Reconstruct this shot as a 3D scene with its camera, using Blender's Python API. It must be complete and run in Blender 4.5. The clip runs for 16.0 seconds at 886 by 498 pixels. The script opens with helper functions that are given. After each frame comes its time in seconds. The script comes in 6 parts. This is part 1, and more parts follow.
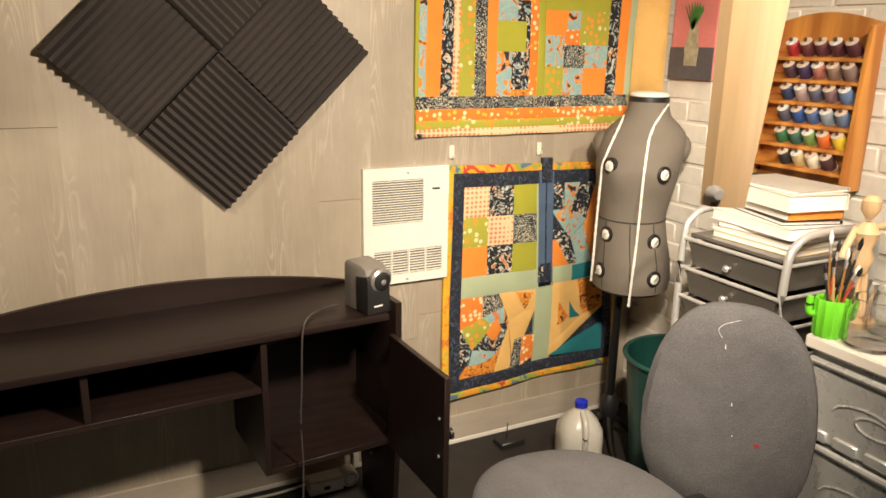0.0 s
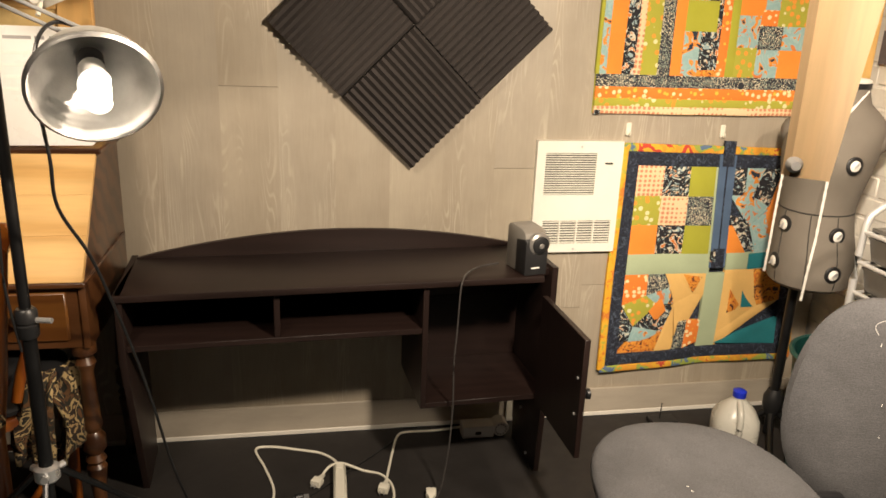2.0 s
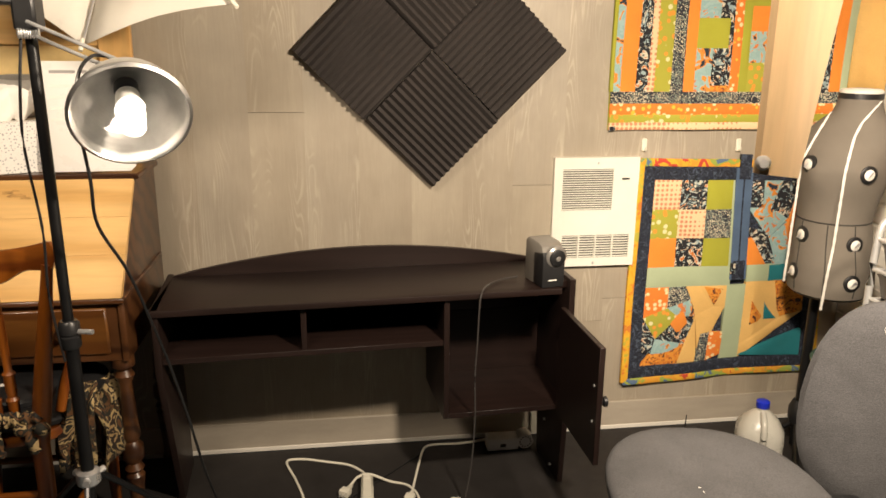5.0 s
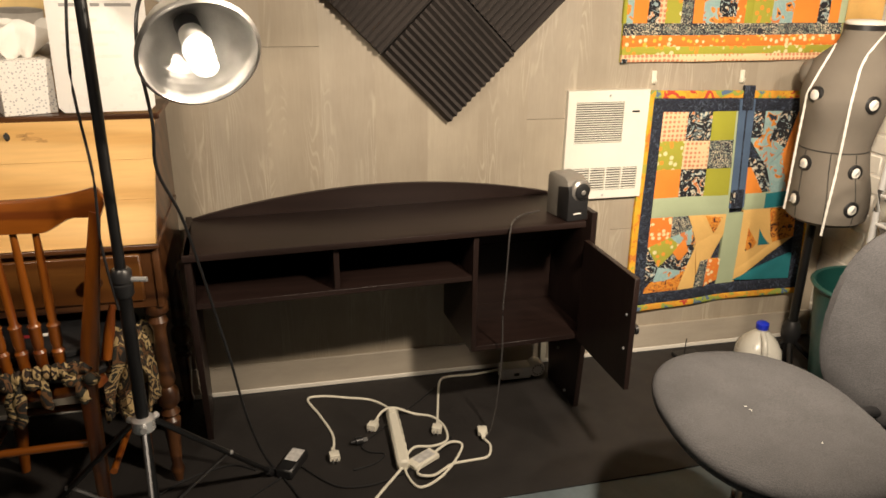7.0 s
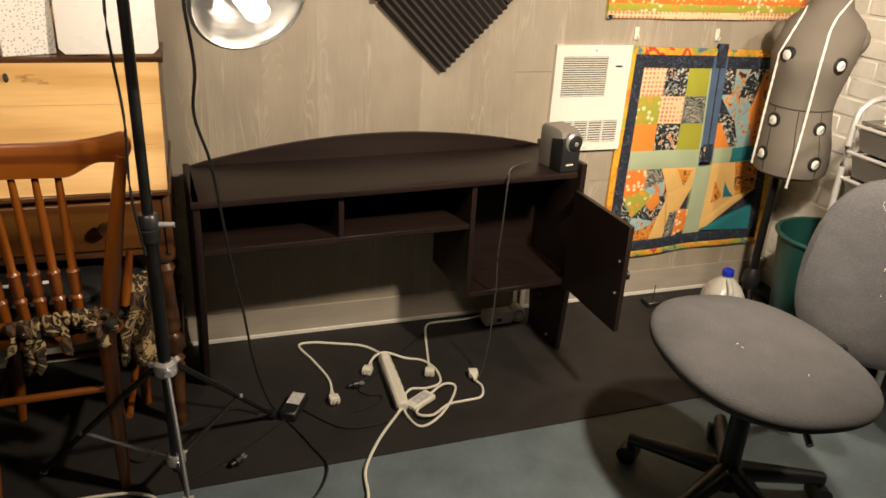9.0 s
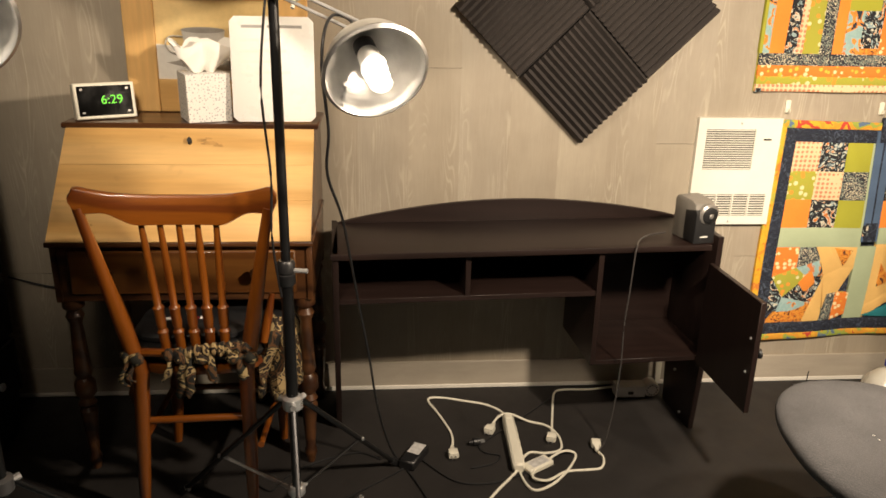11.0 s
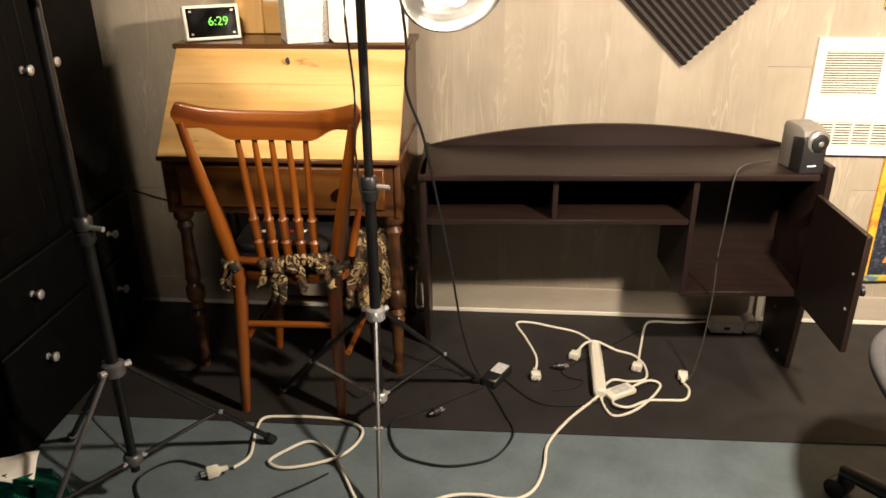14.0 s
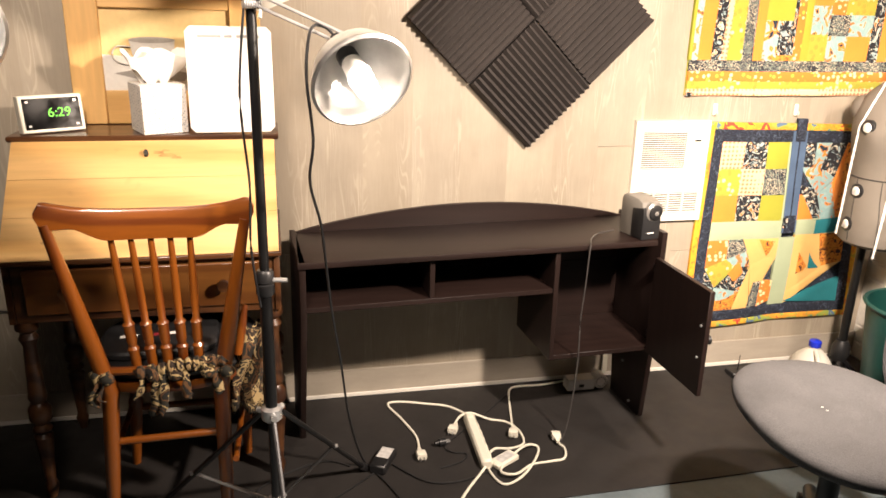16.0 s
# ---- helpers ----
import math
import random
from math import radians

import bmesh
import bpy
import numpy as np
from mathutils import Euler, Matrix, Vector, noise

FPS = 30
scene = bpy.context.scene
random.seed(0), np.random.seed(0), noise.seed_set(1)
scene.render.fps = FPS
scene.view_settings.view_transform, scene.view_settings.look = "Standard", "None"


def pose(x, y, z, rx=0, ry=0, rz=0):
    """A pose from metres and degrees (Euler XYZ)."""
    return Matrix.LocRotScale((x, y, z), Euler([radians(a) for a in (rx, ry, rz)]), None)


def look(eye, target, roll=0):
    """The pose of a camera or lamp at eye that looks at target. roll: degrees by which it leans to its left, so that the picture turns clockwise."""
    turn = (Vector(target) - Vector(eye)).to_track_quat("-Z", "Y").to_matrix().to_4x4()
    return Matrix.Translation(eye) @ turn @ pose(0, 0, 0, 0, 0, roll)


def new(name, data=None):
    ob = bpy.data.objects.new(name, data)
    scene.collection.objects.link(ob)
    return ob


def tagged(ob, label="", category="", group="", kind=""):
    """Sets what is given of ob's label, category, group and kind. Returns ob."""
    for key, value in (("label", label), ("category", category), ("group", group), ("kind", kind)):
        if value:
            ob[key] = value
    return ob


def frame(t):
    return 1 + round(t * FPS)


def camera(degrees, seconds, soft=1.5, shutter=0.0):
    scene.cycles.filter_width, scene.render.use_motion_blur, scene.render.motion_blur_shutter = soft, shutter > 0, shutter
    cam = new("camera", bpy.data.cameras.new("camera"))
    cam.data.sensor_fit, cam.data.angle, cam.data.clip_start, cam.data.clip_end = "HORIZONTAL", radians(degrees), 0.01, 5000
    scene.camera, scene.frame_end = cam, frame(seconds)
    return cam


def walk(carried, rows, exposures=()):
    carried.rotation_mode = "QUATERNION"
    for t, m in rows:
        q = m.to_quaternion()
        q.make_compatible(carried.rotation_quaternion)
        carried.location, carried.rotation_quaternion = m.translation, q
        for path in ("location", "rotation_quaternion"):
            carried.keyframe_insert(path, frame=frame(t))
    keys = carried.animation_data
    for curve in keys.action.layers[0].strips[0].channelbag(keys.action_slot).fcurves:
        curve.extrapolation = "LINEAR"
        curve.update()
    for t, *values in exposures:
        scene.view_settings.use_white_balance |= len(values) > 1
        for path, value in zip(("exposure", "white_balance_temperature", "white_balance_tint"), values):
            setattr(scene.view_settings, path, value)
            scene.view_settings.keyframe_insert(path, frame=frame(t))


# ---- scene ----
cam = camera(61.3, 16.0, soft=1.65)
PATH = [
    (0, (-0.415, -2.138, 1.387), (0.475, -0.425, 0.864), 1.2),
    (0.5, (-0.425, -2.139, 1.388), (0.463, -0.424, 0.868), 0.9),
    (1, (-0.433, -2.165, 1.391), (0.353, -0.409, 0.844), 0.4),
    (1.5, (-0.39, -2.239, 1.396), (0.118, -0.387, 0.838), 2.4),
    (2, (-0.349, -2.319, 1.385), (0.023, -0.445, 0.795), 2.3),
    (2.5, (-0.322, -2.375, 1.381), (0.009, -0.489, 0.803), 1.4),
    (3, (-0.315, -2.399, 1.38), (0.011, -0.499, 0.847), 1.1),
    (3.5, (-0.312, -2.4, 1.381), (-0.008, -0.49, 0.873), 0.7),
    (6, (-0.327, -2.414, 1.374), (-0.07, -0.519, 0.788), 1.2),
    (6.5, (-0.391, -2.407, 1.377), (-0.151, -0.543, 0.695), 2.5),
    (7, (-0.578, -2.366, 1.389), (-0.143, -0.542, 0.692), 0.7),
    (7.5, (-0.714, -2.349, 1.4), (-0.153, -0.579, 0.659), -1.1),
    (8, (-0.772, -2.35, 1.394), (-0.162, -0.625, 0.586), 1.8),
    (8.5, (-0.79, -2.356, 1.398), (-0.135, -0.636, 0.615), 3.3),
    (9, (-0.798, -2.37, 1.394), (-0.188, -0.645, 0.586), 3.2),
    (9.5, (-0.805, -2.371, 1.393), (-0.228, -0.616, 0.626), 2.6),
    (10, (-0.792, -2.395, 1.407), (-0.329, -0.554, 0.778), 1.7),
    (12.5, (-0.536, -2.557, 1.377), (-0.603, -0.685, 0.677), 0.8),
    (13, (-0.541, -2.555, 1.374), (-0.585, -0.699, 0.628), 0.3),
    (13.5, (-0.552, -2.538, 1.372), (-0.703, -0.726, 0.539), 0.3),
    (14, (-0.576, -2.513, 1.369), (-0.728, -0.69, 0.56), -0.4),
    (14.5, (-0.675, -2.473, 1.376), (-0.65, -0.641, 0.574), -1.3),
    (15, (-0.772, -2.473, 1.377), (-0.46, -0.651, 0.612), -2.0),
    (15.5, (-0.842, -2.487, 1.389), (-0.413, -0.663, 0.69), 2.1),
    (16, (-0.859, -2.499, 1.399), (-0.439, -0.644, 0.778), 1.5),
]
EXPOSURES = [(0, 0.02, 6500, 10), (3.5, 0.0, 6500, 10), (6, 0.02, 6500, 10), (9, -0.06, 6520, 10), (10, 0.16, 6600, 10), (12.5, 0.10, 6600, 10), (13.5, 0.3, 6500, 10), (14, 0.72, 6450, 11), (14.5, 0.85, 6350, 13), (15, 0.97, 6350, 14), (15.5, 1.0, 6280, 16), (16, 1.0, 6280, 16)]
walk(cam, [(t, look(eye, target, roll)) for t, eye, target, roll in PATH], EXPOSURES)


# ---- world and lights ----
world = bpy.data.worlds.new("world")
scene.world = world
world.use_nodes = True
world.node_tree.nodes["Background"].inputs[0].default_value = (0.9, 0.75, 0.6, 1)
world.node_tree.nodes["Background"].inputs[1].default_value = 0.02


def shaded_lamp(name, place, target, watts, colour, radius, degrees):
    """A lamp in a shade, open towards its target."""
    data = bpy.data.lights.new(name, "SPOT")
    data.energy, data.color, data.shadow_soft_size = watts, colour, radius
    data.spot_size, data.spot_blend = radians(degrees), 0.55
    ob = new(name, data)
    ob.matrix_basis = look(place, target)
    return ob


WARM = (1.0, 0.825, 0.635)
shaded_lamp("work_light", (0.31, -1.52, 1.64), (-0.05, 0, 1.02), 142, WARM, 0.05, 152)
shaded_lamp("ceiling_light", (-1.15, -2.0, 2.38), (-0.80, 0, 1.30), 165, WARM, 0.20, 64)
# added fill spot, no real source: brightens the chest and right-hand corner
shaded_lamp("table_fill", (1.0, -1.68, 1.95), (1.42, -1.0, 0.75), 68, WARM, 0.05, 92)
# invented spot from behind, there only to lift the hanging post
shaded_lamp("rear_fill", (-0.25, -2.35, 2.25), (0.42, -1.42, 1.50), 195, WARM, 0.16, 40)


# ---- materials ----
def start(name):
    m = bpy.data.materials.new(name)
    m.use_nodes = True
    nt = m.node_tree
    return m, nt, nt.nodes["Principled BSDF"]


def node(nt, kind, **sets):
    n = nt.nodes.new(kind)
    for key, value in sets.items():
        n.inputs[key.replace("_", " ")].default_value = value
    return n


def coords(nt, stretch=(1, 1, 1), shift=False):
    tc = nt.nodes.new("ShaderNodeTexCoord")
    mp = nt.nodes.new("ShaderNodeMapping")
    mp.inputs["Scale"].default_value = stretch
    nt.links.new(tc.outputs["Object"], mp.inputs["Vector"])
    if shift:
        info = nt.nodes.new("ShaderNodeObjectInfo")
        mul = nt.nodes.new("ShaderNodeVectorMath")
        mul.operation = "SCALE"
        mul.inputs[0].default_value = (37.0, 53.0, 71.0)
        nt.links.new(info.outputs["Random"], mul.inputs["Scale"])
        nt.links.new(mul.outputs[0], mp.inputs["Location"])
    return mp.outputs[0]


def ramp(nt, fac, stops, constant=False):
    r = nt.nodes.new("ShaderNodeValToRGB")
    if constant:
        r.color_ramp.interpolation = "CONSTANT"
    els = r.color_ramp.elements
    while len(els) < len(stops):
        els.new(0.5)
    for e, (p, c) in zip(els, stops):
        e.position, e.color = p, (*c, 1)
    nt.links.new(fac, r.inputs[0])
    return r.outputs[0]


def noise_tex(nt, vec, scale, detail=4.0, rough=0.55, distort=0.0):
    n = node(nt, "ShaderNodeTexNoise", Scale=scale, Detail=detail, Roughness=rough, Distortion=distort)
    nt.links.new(vec, n.inputs["Vector"])
    return n.outputs[0]


def blend(nt, a, b, fac, mode="MIX"):
    n = nt.nodes.new("ShaderNodeMix")
    n.data_type, n.blend_type = "RGBA", mode
    for value, slot in ((fac, 0), (a, 6), (b, 7)):
        if isinstance(value, (int, float)):
            n.inputs[slot].default_value = value
        elif isinstance(value, tuple):
            n.inputs[slot].default_value = (*value, 1)
        else:
            nt.links.new(value, n.inputs[slot])
    return n.outputs[2]


def relief(nt, b, height, strength, dist=0.002):
    n = nt.nodes.new("ShaderNodeBump")
    n.inputs["Strength"].default_value, n.inputs["Distance"].default_value = strength, dist
    nt.links.new(height, n.inputs["Height"])
    nt.links.new(n.outputs[0], b.inputs["Normal"])


def dim(c, k):
    return tuple(min(1.0, v * k) for v in c)


def plain(name, c, rough=0.6, metal=0.0, var=0.15, scale=6.0, fine=90.0, bump=0.15, stretch=(1, 1, 1), shift=False, coat=0.0):
    """A surface with broad stains and fine grain."""
    m, nt, b = start(name)
    v = coords(nt, stretch, shift)
    broad = ramp(nt, noise_tex(nt, v, scale), [(0.25, dim(c, 1 - var)), (0.75, dim(c, 1 + var))])
    grain = noise_tex(nt, v, fine, 3)
    col = blend(nt, broad, ramp(nt, grain, [(0.3, (0.82,) * 3), (0.7, (1.0,) * 3)]), min(1, var * 3), "MULTIPLY")
    nt.links.new(col, b.inputs["Base Color"])
    nt.links.new(ramp(nt, noise_tex(nt, v, scale * 3), [(0.3, (max(0.02, rough - 0.08),) * 3), (0.7, (min(1, rough + 0.08),) * 3)]), b.inputs["Roughness"])
    b.inputs["Metallic"].default_value = metal
    b.inputs["Coat Weight"].default_value = coat
    if bump:
        relief(nt, b, grain, bump, 0.001)
    return m


def timber(name, light, dark, axis=2, rough=0.4, grain=1.0, coat=0.0, bump=0.15, shift=True, knots=False):
    """Wood with cathedral grain drawn out along one axis."""
    m, nt, b = start(name)
    s = [1.0, 1.0, 1.0]
    s[axis] = 0.09
    v = coords(nt, tuple(s), shift)
    rings = nt.nodes.new("ShaderNodeTexWave")
    rings.wave_type, rings.bands_direction = "BANDS", "DIAGONAL"
    rings.inputs["Scale"].default_value = 9.0 * grain
    rings.inputs["Distortion"].default_value = 7.0
    rings.inputs["Detail"].default_value = 3.0
    rings.inputs["Detail Scale"].default_value = 1.2
    nt.links.new(v, rings.inputs["Vector"])
    col = ramp(nt, rings.outputs[1], [(0.1, dark), (0.55, light), (0.95, dim(light, 1.08))])
    fib = noise_tex(nt, v, 140 * grain, 4)
    col = blend(nt, col, ramp(nt, fib, [(0.3, (0.7,) * 3), (0.65, (1.0,) * 3)]), 0.5, "MULTIPLY")
    if knots:
        broad = noise_tex(nt, coords(nt, (1, 1, 1), shift), 9.0, 2)
        col = blend(nt, col, dim(dark, 0.5), ramp(nt, broad, [(0.66, (0, 0, 0)), (0.76, (0.6,) * 3)]))
    nt.links.new(col, b.inputs["Base Color"])
    b.inputs["Roughness"].default_value = rough
    b.inputs["Coat Weight"].default_value = coat
    relief(nt, b, fib, bump, 0.001)
    return m


def plank_wall(name):
    """Grey-washed wood-look planks, upright grain with pale brushed streaks."""
    m, nt, b = start(name)
    v = coords(nt, (1, 1, 0.07), True)
    field = noise_tex(nt, coords(nt, (1, 1, 0.12), True), 13.0, 1.4, 0.45, 0.4)
    many = nt.nodes.new("ShaderNodeMath")
    many.operation = "MULTIPLY"
    many.inputs[1].default_value = 135.0
    nt.links.new(field, many.inputs[0])
    rings = nt.nodes.new("ShaderNodeMath")
    rings.operation = "SINE"
    nt.links.new(many.outputs[0], rings.inputs[0])
    base = ramp(nt, noise_tex(nt, v, 5.0, 3), [(0.3, (0.338, 0.290, 0.222)), (0.72, (0.412, 0.364, 0.288))])
    streak = ramp(nt, rings.outputs[0], [(0.35, (0, 0, 0)), (0.95, (0.42,) * 3)])
    patch = ramp(nt, noise_tex(nt, coords(nt, (9, 9, 1.3), True), 1.3, 2), [(0.50, (0.04,) * 3), (0.64, (1, 1, 1))])
    dash = ramp(nt, noise_tex(nt, coords(nt, (1, 1, 0.10), True), 120.0, 2, 0.5, 1.5), [(0.56, (0, 0, 0)), (0.70, (0.55,) * 3)])
    both = blend(nt, blend(nt, streak, dash, 0.35), patch, 1.0, "MULTIPLY")
    col = blend(nt, base, (0.70, 0.63, 0.51), both)
    fib = noise_tex(nt, v, 170.0, 3)
    col = blend(nt, col, ramp(nt, fib, [(0.32, (0.86,) * 3), (0.62, (1.0,) * 3)]), 0.4, "MULTIPLY")
    cloud = noise_tex(nt, coords(nt, (1, 1, 1), True), 7.0, 4)
    col = blend(nt, col, ramp(nt, cloud, [(0.35, (0.88,) * 3), (0.65, (1.0,) * 3)]), 0.8, "MULTIPLY")
    info = nt.nodes.new("ShaderNodeObjectInfo")
    col = blend(nt, col, ramp(nt, info.outputs["Random"], [(0.0, (0.96, 0.96, 0.97)), (1.0, (1.0, 0.99, 0.97))]), 1.0, "MULTIPLY")
    nt.links.new(col, b.inputs["Base Color"])
    b.inputs["Roughness"].default_value = 0.5
    relief(nt, b, fib, 0.2, 0.001)
    return m


def dots(name, ground, spot, scale, size, second=None, rough=0.9, even=0.75):
    """Cotton print with rounded spots."""
    m, nt, b = start(name)
    v = coords(nt)
    vo = node(nt, "ShaderNodeTexVoronoi", Scale=scale, Randomness=even)
    nt.links.new(v, vo.inputs["Vector"])
    inside = ramp(nt, vo.outputs["Distance"], [(0.0, (1, 1, 1)), (size, (1, 1, 1)), (size + 0.06, (0, 0, 0))])
    paint = spot
    if second:
        paint = ramp(nt, vo.outputs["Color"], [(0.0, spot), (0.5, second)], True)
    col = blend(nt, ground, paint, inside)
    weave = noise_tex(nt, v, 400.0, 2)
    col = blend(nt, col, ramp(nt, weave, [(0.3, (0.85,) * 3), (0.7, (1, 1, 1))]), 0.6, "MULTIPLY")
    nt.links.new(col, b.inputs["Base Color"])
    b.inputs["Roughness"].default_value = rough
    relief(nt, b, noise_tex(nt, v, 45.0, 3), 0.5, 0.002)
    return m


def print_mix(name, colours, scale, distort=1.5, warp=6.0):
    """Cotton print in curling patches of several colours."""
    m, nt, b = start(name)
    v = coords(nt)
    n = noise_tex(nt, v, scale, 2.5, 0.6, distort)
    k = len(colours)
    lo, hi = 0.30, 0.70
    col = ramp(nt, n, [(lo + (hi - lo) * i / k if i else 0.0, c) for i, c in enumerate(colours)], True)
    weave = noise_tex(nt, v, 400.0, 2)
    col = blend(nt, col, ramp(nt, weave, [(0.3, (0.85,) * 3), (0.7, (1, 1, 1))]), 0.6, "MULTIPLY")
    nt.links.new(col, b.inputs["Base Color"])
    b.inputs["Roughness"].default_value = 0.9
    relief(nt, b, noise_tex(nt, v, 45.0, 3), 0.5, 0.002)
    return m


def glow(name, c, strength):
    m, nt, b = start(name)
    b.inputs["Base Color"].default_value = (*c, 1)
    b.inputs["Emission Color"].default_value = (*c, 1)
    b.inputs["Emission Strength"].default_value = strength
    return m


def clear(name, c=(1, 1, 1), rough=0.05):
    m, nt, b = start(name)
    b.inputs["Base Color"].default_value = (*c, 1)
    b.inputs["Roughness"].default_value = rough
    b.inputs["Transmission Weight"].default_value = 1.0
    b.inputs["IOR"].default_value = 1.45
    return m


PLANK = plank_wall("grey_washed_plank")
SKIRT = plain("grey_skirting", (0.40, 0.355, 0.29), 0.5, var=0.1, stretch=(1, 1, 4))
WHITE_TRIM = plain("white_trim_paint", (0.72, 0.69, 0.62), 0.5, var=0.08)
DARK = timber("espresso_laminate", (0.0172, 0.0094, 0.0078), (0.0152, 0.0082, 0.0068), 0, 0.44, 1.4, bump=0.06, shift=False)
DARK_UP = timber("espresso_laminate_upright", (0.0172, 0.0094, 0.0078), (0.0152, 0.0082, 0.0068), 2, 0.44, 1.4, bump=0.06, shift=False)
PINE = timber("honey_pine", (0.72, 0.455, 0.180), (0.63, 0.37, 0.125), 0, 0.42, 0.4, coat=0.15, shift=False, knots=True)
PINE_BOARD = timber("honey_pine_board", (0.72, 0.455, 0.180), (0.63, 0.37, 0.125), 0, 0.40, 0.4, coat=0.15, shift=True, knots=True)
PINE_STILE = timber("honey_pine_upright", (0.72, 0.44, 0.165), (0.60, 0.33, 0.105), 2, 0.42, 0.4, coat=0.1, shift=False, knots=True)
PINE_UP = timber("pale_pine_upright", (0.80, 0.585, 0.36), (0.70, 0.485, 0.27), 2, 0.5, 0.5, shift=False)
WALNUT = timber("dark_stained_wood", (0.085, 0.034, 0.012), (0.040, 0.015, 0.006), 0, 0.34, 0.8, coat=0.35, shift=False)
DRAWER_WOOD = timber("amber_stained_wood", (0.165, 0.066, 0.015), (0.105, 0.038, 0.009), 0, 0.34, 0.6, coat=0.3, shift=False)
CHAIRWOOD = timber("reddish_maple", (0.200, 0.057, 0.006), (0.122, 0.029, 0.004), 2, 0.30, 0.8, coat=0.4, shift=False)
CHAIRWOOD_X = timber("reddish_maple_rail", (0.200, 0.057, 0.006), (0.122, 0.029, 0.004), 0, 0.30, 0.8, coat=0.4, shift=False)
for laminate in (DARK, DARK_UP):
    laminate.node_tree.nodes["Principled BSDF"].inputs["Specular IOR Level"].default_value = 0.35
FOAM = plain("charcoal_foam", (0.047, 0.039, 0.036), 0.95, var=0.2, fine=500, bump=0.5)
ENAMEL = plain("cream_enamel", (0.76, 0.745, 0.67), 0.35, var=0.05)
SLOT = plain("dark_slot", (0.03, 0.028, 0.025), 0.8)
RUBBER = plain("black_mat", (0.0160, 0.0134, 0.0122), 0.72, var=0.3, scale=4, fine=220, bump=0.3)
FLOOR = plain("blue_grey_floor", (0.118, 0.152, 0.168), 0.6, var=0.22, scale=7, fine=55, bump=0.2)
BLACK_PAINT = plain("black_cabinet_paint", (0.0018, 0.0017, 0.0018), 0.6, var=0.3)
BLACK_PAINT.node_tree.nodes["Principled BSDF"].inputs["Specular IOR Level"].default_value = 0.12
BRICK = plain("white_painted_brick", (0.66, 0.63, 0.56), 0.65, var=0.13, scale=9, fine=60, bump=0.6, shift=True)
MORTAR = plain("pale_mortar", (0.66, 0.63, 0.57), 0.85, var=0.12, bump=0.5)
# darkened colour for ceiling and outer walls, holds back bounce so shadows stay deep
DIM_ROOM = plain("bounce_limiting_paint", (0.11, 0.101, 0.092), 0.8, var=0.06)
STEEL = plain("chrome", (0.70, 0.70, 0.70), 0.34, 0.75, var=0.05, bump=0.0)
# steel toned down, for a leg of each stand and the second stand's fittings
DIMMED_STEEL = plain("dimmed_steel", (0.13, 0.13, 0.135), 0.42, 0.5, var=0.08, bump=0.0)


def spun_metal(name):
    """Bright spun aluminium with fine rings round the axis."""
    m, nt, b = start(name)
    v = coords(nt)
    rings = nt.nodes.new("ShaderNodeTexWave")
    rings.wave_type, rings.rings_direction = "RINGS", "Z"
    rings.inputs["Scale"].default_value = 62.0
    rings.inputs["Distortion"].default_value = 0.6
    nt.links.new(v, rings.inputs["Vector"])
    smear = noise_tex(nt, v, 22.0, 3)
    nt.links.new(ramp(nt, smear, [(0.3, (0.60, 0.59, 0.575)), (0.7, (0.76, 0.75, 0.73))]), b.inputs["Base Color"])
    nt.links.new(ramp(nt, smear, [(0.3, (0.36,) * 3), (0.7, (0.46,) * 3)]), b.inputs["Roughness"])
    b.inputs["Metallic"].default_value = 1.0
    relief(nt, b, rings.outputs[1], 0.10, 0.0010)
    return m


ALU = spun_metal("spun_aluminium")
TUBE = plain("grey_tube_metal", (0.58, 0.58, 0.57), 0.38, 0.5, var=0.08)
BLACK = plain("black_plastic", (0.014, 0.014, 0.015), 0.42, var=0.2)
BLACK_METAL = plain("black_anodised_tube", (0.006, 0.006, 0.0065), 0.38, 0.0, var=0.2)
SHELL = plain("grey_satin_plastic", (0.25, 0.235, 0.21), 0.38, 0.2, var=0.06)
ZINC = plain("zinc_plated_steel", (0.62, 0.61, 0.60), 0.35, 0.25, var=0.05)
GREY_CORD = plain("dark_grey_cord", (0.055, 0.050, 0.048), 0.3, var=0.1)
GREY_ABS = plain("pale_grey_plastic", (0.62, 0.60, 0.57), 0.5, var=0.06)
SILVER = plain("silver_plastic", (0.30, 0.285, 0.265), 0.35, 0.5, var=0.06)
WHITE_PLASTIC = plain("white_cable_plastic", (0.74, 0.71, 0.60), 0.45, var=0.08)
PAPER = plain("white_paper", (0.85, 0.83, 0.78), 0.8, var=0.04)
BOARD = plain("whiteboard", (0.88, 0.87, 0.84), 0.3, var=0.02, bump=0.0)
FADED = plain("faded_grey_print", (0.56, 0.55, 0.53), 0.7, var=0.3, scale=60)
SPOOL_TOP = plain("buff_card", (0.46, 0.38, 0.30), 0.7, var=0.2, scale=60)
INK = plain("faint_ink", (0.38, 0.37, 0.36), 0.8)


